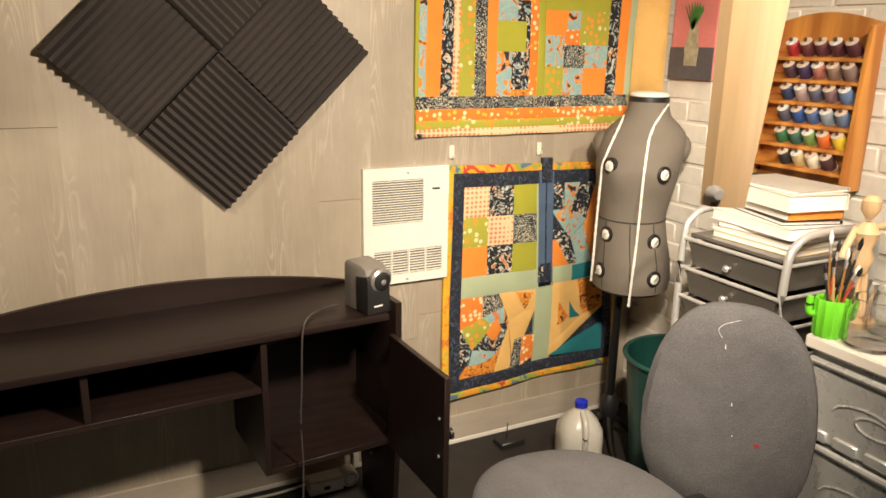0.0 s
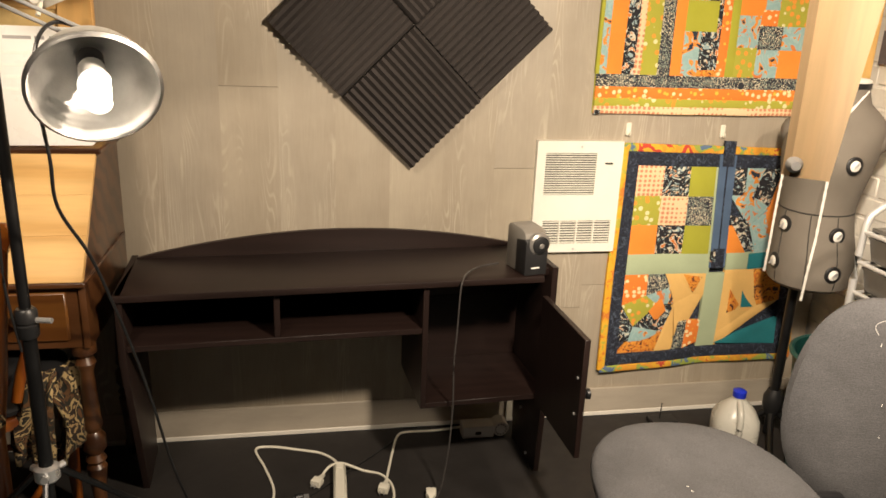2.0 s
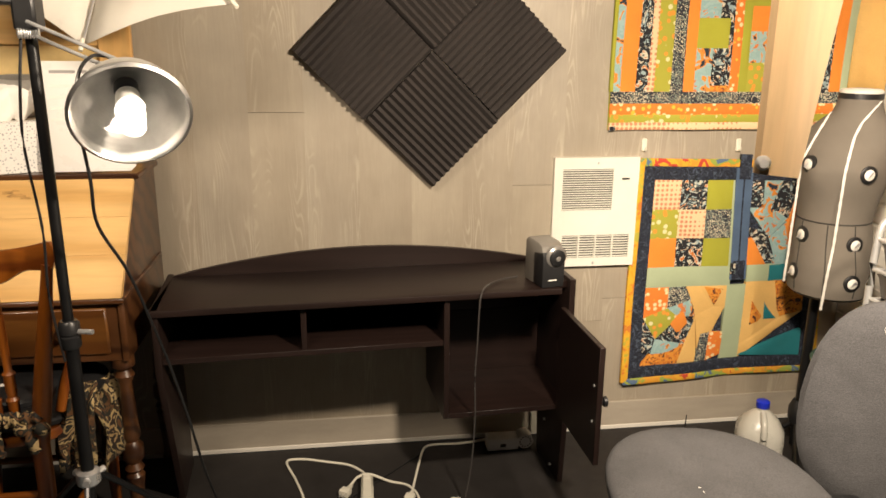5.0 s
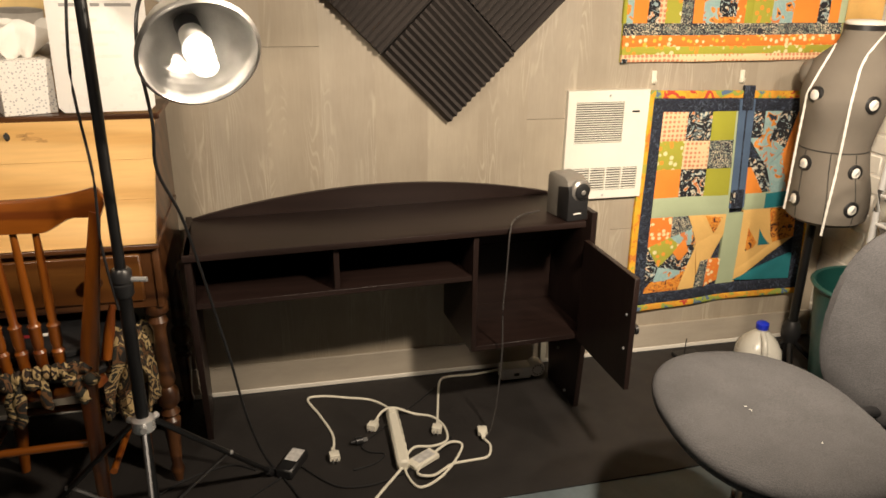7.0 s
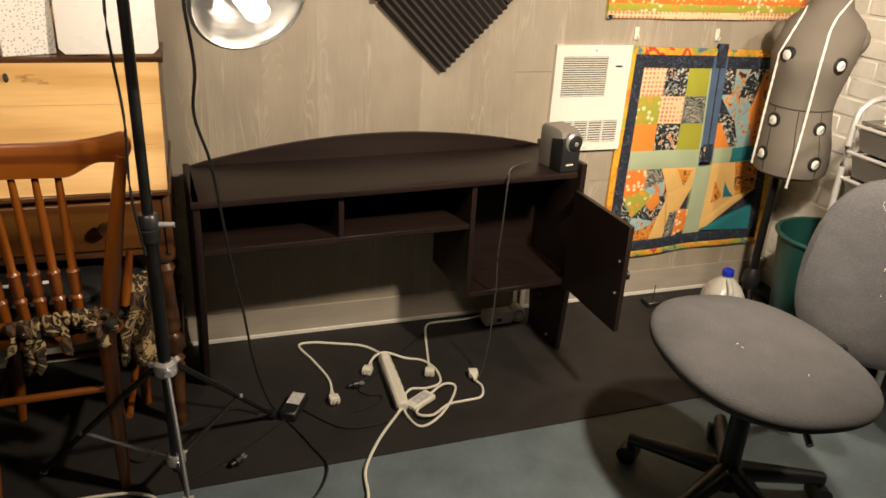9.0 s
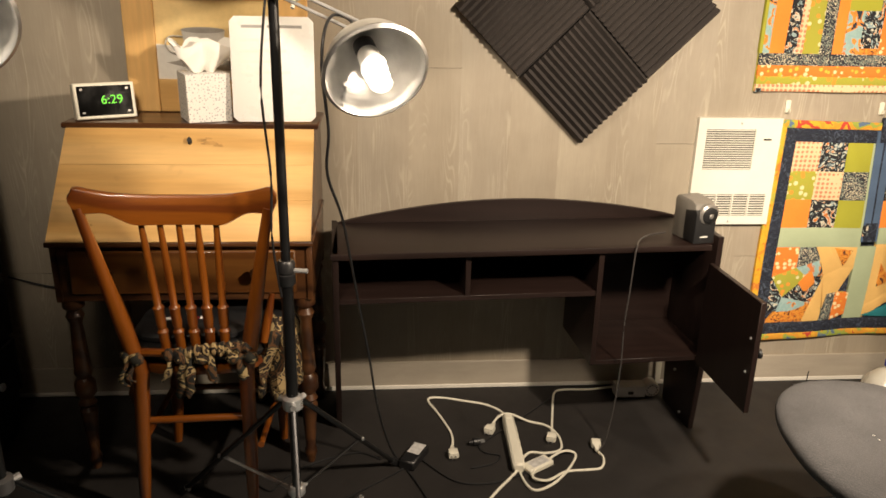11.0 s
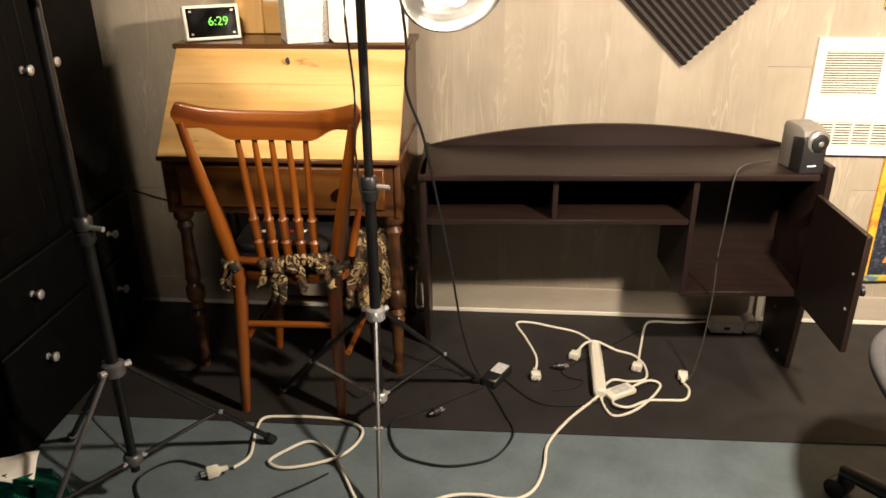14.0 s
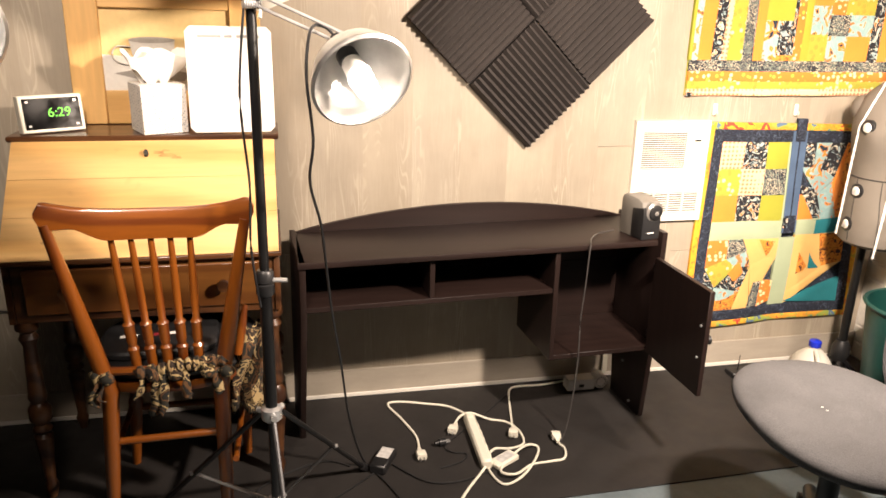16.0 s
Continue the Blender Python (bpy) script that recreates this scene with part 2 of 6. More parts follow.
def ribbed_cloth(name, c):
    """Woven upholstery with fine upright ribs and flecks."""
    m, nt, b = start(name)
    v = coords(nt)
    ribs = nt.nodes.new("ShaderNodeTexWave")
    ribs.wave_type, ribs.bands_direction = "BANDS", "DIAGONAL"
    ribs.inputs["Scale"].default_value = 55.0
    ribs.inputs["Distortion"].default_value = 1.2
    ribs.inputs["Detail"].default_value = 2.0
    nt.links.new(coords(nt, (1, 1, 0.05)), ribs.inputs["Vector"])
    worn = ramp(nt, noise_tex(nt, v, 9.0), [(0.3, dim(c, 0.86)), (0.7, dim(c, 1.14))])
    fleck = noise_tex(nt, v, 340.0, 3)
    col = blend(nt, worn, ramp(nt, fleck, [(0.30, (0.62,) * 3), (0.68, (1.15,) * 3)]), 0.8, "MULTIPLY")
    col = blend(nt, col, ramp(nt, ribs.outputs[1], [(0.2, (0.86,) * 3), (0.8, (1.0,) * 3)]), 0.25, "MULTIPLY")
    nt.links.new(col, b.inputs["Base Color"])
    b.inputs["Roughness"].default_value = 0.95
    both = blend(nt, fleck, ribs.outputs[0], 0.12)
    relief(nt, b, both, 1.0, 0.0012)
    return m


GREY_FABRIC = ribbed_cloth("grey_woven_upholstery", (0.086, 0.085, 0.089))
FORM_CLOTH = plain("grey_jersey", (0.165, 0.145, 0.12), 0.95, var=0.08, fine=400, bump=0.4)
TAPE = plain("white_tape_measure", (0.78, 0.76, 0.70), 0.7, var=0.05)
BIN = plain("dark_green_plastic", (0.010, 0.060, 0.052), 0.4, var=0.15)
BLUE_CAP = plain("blue_cap", (0.012, 0.03, 0.52), 0.4, var=0.1)
MILK = plain("milky_plastic", (0.47, 0.46, 0.41), 0.3, var=0.06)
UMBRELLA = plain("white_nylon", (0.80, 0.77, 0.70), 0.7, var=0.05, bump=0.2)
_nt = UMBRELLA.node_tree
_tr = node(_nt, "ShaderNodeBsdfTranslucent", Color=(0.85, 0.82, 0.75, 1))
_mx = _nt.nodes.new("ShaderNodeMixShader")
_mx.inputs[0].default_value = 0.4
_nt.links.new(_nt.nodes["Principled BSDF"].outputs[0], _mx.inputs[1])
_nt.links.new(_tr.outputs[0], _mx.inputs[2])
_nt.links.new(_mx.outputs[0], _nt.nodes["Material Output"].inputs[0])
LIME_POT = plain("lime_green_plastic", (0.16, 0.62, 0.03), 0.35, var=0.06)
PEWTER = plain("pewter_plastic", (0.56, 0.57, 0.56), 0.29, 0.38, var=0.15)
SMOKE = plain("smoked_drawer_plastic", (0.095, 0.088, 0.078), 0.2, var=0.15, bump=0.02)
COUNTER = plain("white_table_top", (0.74, 0.71, 0.64), 0.4, var=0.08)
CAMO = print_mix("camouflage_cotton", [(0.40, 0.29, 0.14), (0.010, 0.008, 0.006), (0.10, 0.045, 0.014), (0.014, 0.013, 0.008), (0.36, 0.26, 0.12), (0.02, 0.011, 0.006), (0.30, 0.2, 0.09)], 15.0, 1.0)
BULB = glow("compact_tube_glow", (1.0, 0.94, 0.82), 2.0)
BULB_BASE = plain("white_ballast", (0.8, 0.78, 0.74), 0.4, var=0.03)
GREEN_LED = glow("green_digit_glow", (0.16, 1.0, 0.05), 0.07)
GLASS = clear("clear_glass")
FOIL = plain("teal_foil", (0.01, 0.17, 0.13), 0.2, 0.9, var=0.5, scale=25, fine=40, bump=0.9)
RED = plain("dark_red", (0.25, 0.02, 0.025), 0.5)
ORANGE_WOOD = timber("orange_varnished_wood", (0.50, 0.215, 0.045), (0.36, 0.13, 0.025), 2, 0.4, 0.6, coat=0.2, shift=False)

# cotton prints of the quilts
Q_ORANGE = plain("orange_cotton", (0.78, 0.255, 0.035), 0.9, var=0.12, fine=300, bump=0.4)
Q_LIME = plain("lime_cotton", (0.36, 0.36, 0.035), 0.9, var=0.12, fine=300, bump=0.4)
Q_SAGE = plain("sage_cotton", (0.38, 0.45, 0.29), 0.9, var=0.12, fine=300, bump=0.4)
Q_TEAL = plain("teal_cotton", (0.012, 0.17, 0.20), 0.9, var=0.15, fine=300, bump=0.4)
Q_TAN = plain("tan_cotton", (0.74, 0.46, 0.15), 0.9, var=0.15, fine=300, bump=0.4)
Q_BLUE = plain("denim_blue_webbing", (0.075, 0.125, 0.215), 0.8, var=0.2, fine=300, bump=0.5)
Q_PEACH = dots("peach_spot_print", (0.80, 0.57, 0.34), (0.58, 0.24, 0.13), 62.0, 0.34, even=0.12)
Q_ODOT = dots("orange_spot_print", (0.76, 0.21, 0.03), (0.84, 0.66, 0.36), 52.0, 0.34, (0.80, 0.48, 0.06))
Q_LDOT = dots("lime_flower_print", (0.38, 0.37, 0.045), (0.74, 0.30, 0.04), 40.0, 0.30, (0.72, 0.66, 0.36))
Q_SPECK = dots("dark_fleck_print", (0.022, 0.024, 0.034), (0.75, 0.68, 0.50), 215.0, 0.38, (0.34, 0.40, 0.33))
Q_NAVY = print_mix("navy_swirl_print", [(0.050, 0.065, 0.105), (0.008, 0.010, 0.018), (0.018, 0.024, 0.045), (0.007, 0.009, 0.016), (0.060, 0.080, 0.120), (0.010, 0.013, 0.024)], 34.0, 2.2)
Q_LEAF = print_mix("black_leaf_print", [(0.60, 0.18, 0.03), (0.60, 0.57, 0.46), (0.014, 0.014, 0.018), (0.012, 0.012, 0.016), (0.014, 0.014, 0.018), (0.30, 0.40, 0.42), (0.62, 0.58, 0.46)], 21.0, 2.6)
Q_FLORAL = print_mix("blue_floral_print", [(0.62, 0.20, 0.06), (0.30, 0.45, 0.44), (0.27, 0.42, 0.42), (0.33, 0.47, 0.46), (0.70, 0.26, 0.04), (0.02, 0.03, 0.05)], 18.0, 1.2)
Q_RUST = print_mix("orange_leaf_print", [(0.05, 0.03, 0.02), (0.60, 0.17, 0.02), (0.72, 0.30, 0.04), (0.66, 0.24, 0.03), (0.10, 0.03, 0.015)], 30.0, 1.8)
Q_YELLOW = print_mix("yellow_binding_print", [(0.62, 0.20, 0.03), (0.72, 0.36, 0.02), (0.70, 0.40, 0.03), (0.45, 0.40, 0.05)], 22.0, 1.0)
Q_MIXED = print_mix("many_coloured_binding", [(0.50, 0.06, 0.03), (0.70, 0.38, 0.03), (0.66, 0.30, 0.03), (0.30, 0.36, 0.06), (0.10, 0.16, 0.26)], 16.0, 0.8)


# ---- building helpers ----
def mesh_of(name, bm, material, sharp=40):
    me = bpy.data.meshes.new(name)
    bmesh.ops.recalc_face_normals(bm, faces=bm.faces)
    bm.to_mesh(me)
    bm.free()
    if material:
        me.materials.append(material)
    me.polygons.foreach_set("use_smooth", [True] * len(me.polygons))
    me.set_sharp_from_angle(angle=radians(sharp))
    return me


def thing(name, m, label, category, group="", kind=""):
    ob = new(name)
    ob.empty_display_size = 0.05
    ob.matrix_basis = m if isinstance(m, Matrix) else pose(*m)
    return tagged(ob, label, category, group, kind)


def part(name, bm, material, parent, label=""):
    ob = new(name, mesh_of(name, bm, material))
    ob.parent = parent
    return tagged(ob, label) if label else ob


def single(name, bm, material, label, category, group="", kind="", at=None):
    ob = new(name, mesh_of(name, bm, material))
    if at is not None:
        ob.matrix_basis = at if isinstance(at, Matrix) else pose(*at)
    return tagged(ob, label, category, group, kind)


def box(x0, x1, y0, y1, z0, z1, bevel=0.002, bm=None, turn=None):
    out = bm or bmesh.new()
    r = bmesh.ops.create_cube(out, size=1)
    vs = r["verts"]
    bmesh.ops.scale(out, vec=(abs(x1 - x0), abs(y1 - y0), abs(z1 - z0)), verts=vs)
    if bevel:
        es = list({e for v in vs for e in v.link_edges})
        bv = bmesh.ops.bevel(out, geom=es, offset=bevel, segments=1, affect="EDGES", profile=0.5)
        vs = list({v for f in bv["faces"] for v in f.verts} | {v for v in vs if v.is_valid})
    m = Matrix.Translation(((x0 + x1) / 2, (y0 + y1) / 2, (z0 + z1) / 2))
    bmesh.ops.transform(out, matrix=(m if turn is None else turn @ m), verts=vs)
    return out


def turned(p0, p1, profile, seg=12, bm=None, squash=1.0):
    """A turned shape from p0 to p1; profile rows are (share of the way, radius)."""
    out = bm or bmesh.new()
    p0, p1 = Vector(p0), Vector(p1)
    way = p1 - p0
    q = way.to_track_quat("Z", "Y").to_matrix()
    rings = []
    for s, r in profile:
        c = p0 + way * s
        rings.append([out.verts.new(c + q @ Vector((r * math.cos(a), r * squash * math.sin(a), 0))) for a in (2 * math.pi * k / seg for k in range(seg))])
    for a, b in zip(rings, rings[1:]):
        for k in range(seg):
            out.faces.new((a[k], a[(k + 1) % seg], b[(k + 1) % seg], b[k]))
    for ring in (rings[0], rings[-1]):
        out.faces.new(ring)
    return out


def rod(p0, p1, r, r1=None, seg=10, bm=None):
    return turned(p0, p1, [(0, r), (1, r if r1 is None else r1)], seg, bm)


def smooth_line(points, steps=6):
    pts = [Vector(p) for p in points]
    out = []
    for i in range(len(pts) - 1):
        a, b, c, d = pts[max(0, i - 1)], pts[i], pts[i + 1], pts[min(len(pts) - 1, i + 2)]
        for k in range(steps):
            t = k / steps
            out.append(0.5 * ((2 * b) + (c - a) * t + (2 * a - 5 * b + 4 * c - d) * t * t + (3 * b - a - 3 * c + d) * t ** 3))
    return out + [pts[-1]]


def tube(points, r, seg=8, steps=6, bm=None, flat=1.0):
    """A round cable or bent tube along a smooth line."""
    out = bm or bmesh.new()
    line = smooth_line(points, steps) if steps > 1 else [Vector(p) for p in points]
    rings = []
    for i, p in enumerate(line):
        d = line[min(i + 1, len(line) - 1)] - line[max(i - 1, 0)]
        if d.length < 1e-7:
            d = Vector((1, 0, 0))
        side = d.cross(Vector((0, 0, 1)))
        if side.length < 1e-4 * max(d.length, 1e-4) or side.length < 1e-8:
            side = Vector((1, 0, 0))
        side.normalize()
        up = side.cross(d).normalized()
        rings.append([out.verts.new(p + side * r * math.cos(a) + up * r * flat * math.sin(a)) for a in (2 * math.pi * k / seg for k in range(seg))])
    for a, b in zip(rings, rings[1:]):
        for k in range(seg):
            out.faces.new((a[k], a[(k + 1) % seg], b[(k + 1) % seg], b[k]))
    for ring in (rings[0], rings[-1]):
        out.faces.new(ring)
    return out


def slab(outline, axis, a, b, bevel=0.0, bm=None):
    """A flat board: an outline in the two other axes, drawn out along one axis from a to b."""
    out = bm or bmesh.new()

    def at(u, v, w):
        return {"x": (w, u, v), "y": (u, w, v), "z": (u, v, w)}[axis]

    lo = [out.verts.new(at(u, v, a)) for u, v in outline]
    hi = [out.verts.new(at(u, v, b)) for u, v in outline]
    n = len(outline)
    faces = [out.faces.new(lo), out.faces.new(hi[::-1])]
    faces += [out.faces.new((lo[k], hi[k], hi[(k + 1) % n], lo[(k + 1) % n])) for k in range(n)]
    if bevel:
        es = list({e for f in faces[:2] for e in f.edges})
        bmesh.ops.bevel(out, geom=es, offset=bevel, segments=2, affect="EDGES", profile=0.5)
    return out


def loft(sections, bm=None, cap=True):
    """Rings of equal length joined in order."""
    out = bm or bmesh.new()
    rings = [[out.verts.new(p) for p in ring] for ring in sections]
    n = len(rings[0])
    for a, b in zip(rings, rings[1:]):
        for k in range(n):
            out.faces.new((a[k], a[(k + 1) % n], b[(k + 1) % n], b[k]))
    if cap:
        out.faces.new(rings[0])
        out.faces.new(rings[-1])
    return out


def oval(cx, cy, z, rx, ry, seg=28, power=2.0, tilt=0.0):
    pts = []
    for k in range(seg):
        a = 2 * math.pi * k / seg
        c, s = math.cos(a), math.sin(a)
        x = math.copysign(abs(c) ** (2 / power), c) * rx
        y = math.copysign(abs(s) ** (2 / power), s) * ry
        pts.append((cx + x, cy + y, z + tilt * x))
    return pts


def merge(name, pieces):
    """One mesh out of several, each with its own material."""
    out, me = bmesh.new(), bpy.data.meshes.new(name)
    for i, (bm, material) in enumerate(pieces):
        bmesh.ops.recalc_face_normals(bm, faces=bm.faces)
        for f in bm.faces:
            f.material_index = i
        tmp = bpy.data.meshes.new("tmp")
        bm.to_mesh(tmp)
        bm.free()
        out.from_mesh(tmp)
        bpy.data.meshes.remove(tmp)
        me.materials.append(material)
    out.to_mesh(me)
    out.free()
    me.polygons.foreach_set("use_smooth", [True] * len(me.polygons))
    me.set_sharp_from_angle(angle=radians(40))
    return me


# ---- the room ----
LEFT, RIGHT, NEAR, TOP = -2.35, 1.53, -4.6, 2.45
tagged(single("floor", box(LEFT - 0.1, RIGHT + 0.1, NEAR - 0.1, 0.1, -0.1, 0, 0), FLOOR, "blue-grey painted concrete floor, scuffed", "floor", kind="structure"))
single("ceiling", box(LEFT - 0.1, RIGHT + 0.1, NEAR - 0.1, 0.1, TOP, TOP + 0.1, 0), DIM_ROOM, "plain unseen ceiling, darkened to limit bounce light", "ceiling", kind="structure")
single("wall_south", box(LEFT - 0.1, RIGHT + 0.1, NEAR - 0.1, NEAR, 0, TOP, 0), DIM_ROOM, "plain unseen wall behind the camera, darkened to limit bounce light", "wall", kind="structure")
single("wall_west", box(LEFT - 0.1, LEFT, NEAR, 0, 0, TOP, 0), DIM_ROOM, "plain side wall behind the black wardrobe, darkened to limit bounce light", "wall", kind="structure")
wall_north = single("wall_north", box(LEFT - 0.1, RIGHT + 0.1, 0.012, 0.12, 0, TOP, 0), SLOT, "wall clad in upright grey-washed wood-look planks", "wall", kind="structure")
wall_east = single("wall_east", box(RIGHT + 0.006, RIGHT + 0.12, NEAR, 0.012, 0, TOP, 0), MORTAR, "white-painted brick wall with raked joints", "wall", kind="structure")
single("baseboard", box(LEFT, RIGHT, -0.010, 0.0, 0.012, 0.112, 0.002), SKIRT, "taupe wood-look baseboard along the plank wall", "baseboard", kind="structure")
single("trim", box(LEFT, RIGHT, -0.016, -0.0105, 0.004, 0.020, 0.002), WHITE_TRIM, "thin white strip at the foot of the baseboard", "trim", kind="structure")
single("floor_mat", slab([(-2.1, -0.742), (-0.9, -0.735), (0.2, -0.722), (1.52, -0.690), (1.52, -0.018), (-2.1, -0.018)], "z", 0.0, 0.004), RUBBER,
       "thin black rubber mat along the wall", "mat")

# ---- acoustic foam ----
def foam_tile(name, cx, cz, along, parent):
    """A square of ridged foam; along 0: ridges run one way, 1: the other."""
    n, side, deep, low = 14, 0.302, 0.047, 0.026
    out = bmesh.new()
    rows = []
    for i in range(2 * n + 1):
        u = -side / 2 + side * i / (2 * n)
        y = -deep if i % 2 else -low
        if i in (0, 2 * n):
            y = -low
        rows.append([(u, v, y) for v in (-side / 2, side / 2)])
    c, s = math.cos(math.pi / 4), math.sin(math.pi / 4)

    def put(u, v, y):
        if along:
            u, v = v, u
        return out.verts.new((cx + u * c - v * s, y, cz + u * s + v * c))

    front = [[put(*p) for p in row] for row in rows]
    back = [[put(p[0], p[1], -0.002) for p in row] for row in rows]
    for i in range(2 * n):
        out.faces.new((front[i][0], front[i + 1][0], front[i + 1][1], front[i][1]))
        out.faces.new((back[i][0], back[i][1], back[i + 1][1], back[i + 1][0]))
        for k in (0, 1):
            out.faces.new((front[i][k], back[i][k], back[i + 1][k], front[i + 1][k]))
    for i in (0, 2 * n):
        out.faces.new((front[i][0], front[i][1], back[i][1], back[i][0]))
    return part(name, out, FOAM, parent)


foam = thing("acoustic_foam", (0, 0, 0), "diamond of four ridged charcoal foam tiles on the wall", "acoustic panel")
h = 0.305 / math.sqrt(2)
for dx, dz, along in ((0, -h, 0), (-h, 0, 1), (h, 0, 1), (0, h, 0)):
    foam_tile("tile", -0.007 + dx, 1.361 + dz, along, foam)

# ---- wall heater ----
heater = thing("wall_heater", (0.405, 0, 0.643), "cream enamelled wall heater grille with two louvred openings", "heater")
W, H = 0.296, 0.377
holes = ((0.030, 0.206, 0.198, 0.338), (0.036, 0.276, 0.030, 0.110))
for x0, x1, z0, z1 in ((0, W, 0, 0.030), (0, W, 0.110, 0.198), (0, W, 0.338, H), (0, 0.030, 0.198, 0.338), (0.206, W, 0.198, 0.338), (0, 0.036, 0.030, 0.110), (0.276, W, 0.030, 0.110)):
    part("cover_panel", box(x0, x1, -0.022, -0.017, z0, z1, 0), ENAMEL, heater)
for x0, x1, z0, z1 in ((0, W, 0, 0.004), (0, W, H - 0.004, H), (0, 0.004, 0.004, H - 0.004), (W - 0.004, W, 0.004, H - 0.004)):
    part("cover_edge", box(x0, x1, -0.017, -0.001, z0, z1, 0), ENAMEL, heater)
# solid sheet, its dark colour stands in for shade inside the grille
part("backing", box(0.006, W - 0.006, -0.008, -0.001, 0.006, H - 0.006, 0), SLOT, heater, "dark panel standing in for the shade behind the louvres")
for x0, x1, z0, z1, n in ((*holes[0], 18), (*holes[1], 9)):
    for k in range(n):
        z = z0 + (z1 - z0) * (k + 0.5) / n
        part("slat", box(x0, x1, -0.0225, -0.014, z - 0.0017, z + 0.0012, 0), ENAMEL, heater)
for k in (1, 2, 3):
    x = 0.036 + 0.06 * k
    part("bar", box(x - 0.002, x + 0.002, -0.024, -0.014, 0.030, 0.110, 0), ENAMEL, heater)
part("switch", box(0.236, 0.262, -0.027, -0.021, 0.302, 0.307, 0.001), SLOT, heater, "small dark control slot")
for x, z in ((0.150, 0.360), (0.150, 0.012)):
    part("screw", rod((x, -0.025, z), (x, -0.021, z), 0.004), STEEL, heater)

# ---- quilts ----
def wave(x, z, k):
    return 0.004 * math.sin(9 * x + 2.1 * k) * math.cos(7 * z + k) + 0.0025 * math.sin(23 * x + 11 * z + k)


def patch(name, corners, material, parent, k=0, lift=0.0, n=5):
    """A padded patch of cloth between four corners (x, z), following the folds of the quilt."""
    (ax, az), (bx, bz), (cx, cz), (dx, dz) = corners
    out = bmesh.new()
    grid = []
    for j in range(n + 1):
        t, row = j / n, []
        for i in range(n + 1):
            s = i / n
            x = (ax * (1 - s) + bx * s) * (1 - t) + (dx * (1 - s) + cx * s) * t
            z = (az * (1 - s) + bz * s) * (1 - t) + (dz * (1 - s) + cz * s) * t
            edge = i in (0, n) or j in (0, n)
            y = -0.019 - lift - wave(x, z, k) + (0.0022 if edge else 0.0)
            row.append(out.verts.new((x, y, z)))
        grid.append(row)
    for j in range(n):
        for i in range(n):
            out.faces.new((grid[j][i], grid[j][i + 1], grid[j + 1][i + 1], grid[j + 1][i]))
    rim = grid[0] + [r[n] for r in grid[1:]] + grid[n][n - 1::-1] + [grid[j][0] for j in range(n - 1, 0, -1)]
    low = [out.verts.new((v.co.x, v.co.y + 0.012, v.co.z)) for v in rim]
    for i in range(len(rim)):
        out.faces.new((rim[i], low[i], low[(i + 1) % len(rim)], rim[(i + 1) % len(rim)]))
    return part(name, out, material, parent)


upper = thing("wall_quilt", (0, 0, 0), "patchwork quilt in orange, lime and black prints hung on the wall", "quilt", "wall quilts")


def rect(x0, x1, z0, z1):
    return ((x0, z1), (x1, z1), (x1, z0), (x0, z0))


part("backing", slab([(0.584, 1.110), (1.0, 1.106), (1.428, 1.118), (1.43, 1.95), (0.58, 1.95)], "y", -0.006, -0.001), Q_LIME, upper, "lime backing cloth")
COLS = [(0.580, 0.592, Q_LIME), (0.592, 0.616, Q_FLORAL), (0.616, 0.668, Q_ORANGE), (0.668, 0.708, Q_LEAF), (0.708, 0.730, Q_PEACH), (0.730, 0.786, Q_LDOT),
        (0.786, 0.830, Q_SPECK), (0.830, 0.868, Q_ORANGE), (0.990, 1.022, Q_ODOT), (1.022, 1.052, Q_LIME), (1.312, 1.358, Q_LEAF), (1.358, 1.400, Q_ORANGE), (1.400, 1.428, Q_SAGE)]
for x0, x1, mt in COLS:
    for z0, z1 in ((1.235, 1.50), (1.50, 1.95)):
        patch("patch", rect(x0, x1, z0, z1), mt, upper, 1)
for x0, x1, z0, z1, mt in (
        (0.868, 0.940, 1.47, 1.535, Q_FLORAL), (0.940, 0.990, 1.47, 1.535, Q_LEAF), (0.868, 0.975, 1.375, 1.47, Q_LIME), (0.975, 0.990, 1.375, 1.47, Q_LEAF),
        (0.868, 0.925, 1.235, 1.375, Q_FLORAL), (0.925, 0.990, 1.255, 1.375, Q_LEAF), (0.925, 0.990, 1.235, 1.255, Q_RUST), (0.868, 0.990, 1.535, 1.95, Q_ORANGE),
        (1.052, 1.140, 1.43, 1.51, Q_ORANGE), (1.140, 1.190, 1.45, 1.51, Q_FLORAL), (1.190, 1.312, 1.40, 1.51, Q_LDOT), (1.052, 1.130, 1.33, 1.43, Q_FLORAL),
        (1.130, 1.190, 1.40, 1.45, Q_ODOT), (1.130, 1.215, 1.325, 1.40, Q_SPECK), (1.215, 1.312, 1.325, 1.40, Q_FLORAL), (1.052, 1.130, 1.235, 1.33, Q_LDOT),
        (1.130, 1.215, 1.235, 1.325, Q_FLORAL), (1.215, 1.312, 1.235, 1.325, Q_ORANGE), (1.052, 1.312, 1.51, 1.95, Q_LIME)):
    patch("patch", rect(x0, x1, z0, z1), mt, upper, 1)
for z0, z1, mt in ((1.196, 1.235, Q_SPECK), (1.160, 1.196, Q_ODOT), (1.134, 1.160, Q_LDOT), (1.110, 1.134, Q_PEACH)):
    for k in range(3):
        patch("strip", rect(0.585 + 0.278 * k, 0.585 + 0.278 * (k + 1), z0, z1), mt, upper, 1)
patch("patch", rect(0.586, 0.606, 1.108, 1.122), Q_LEAF, upper, 1, 0.003)
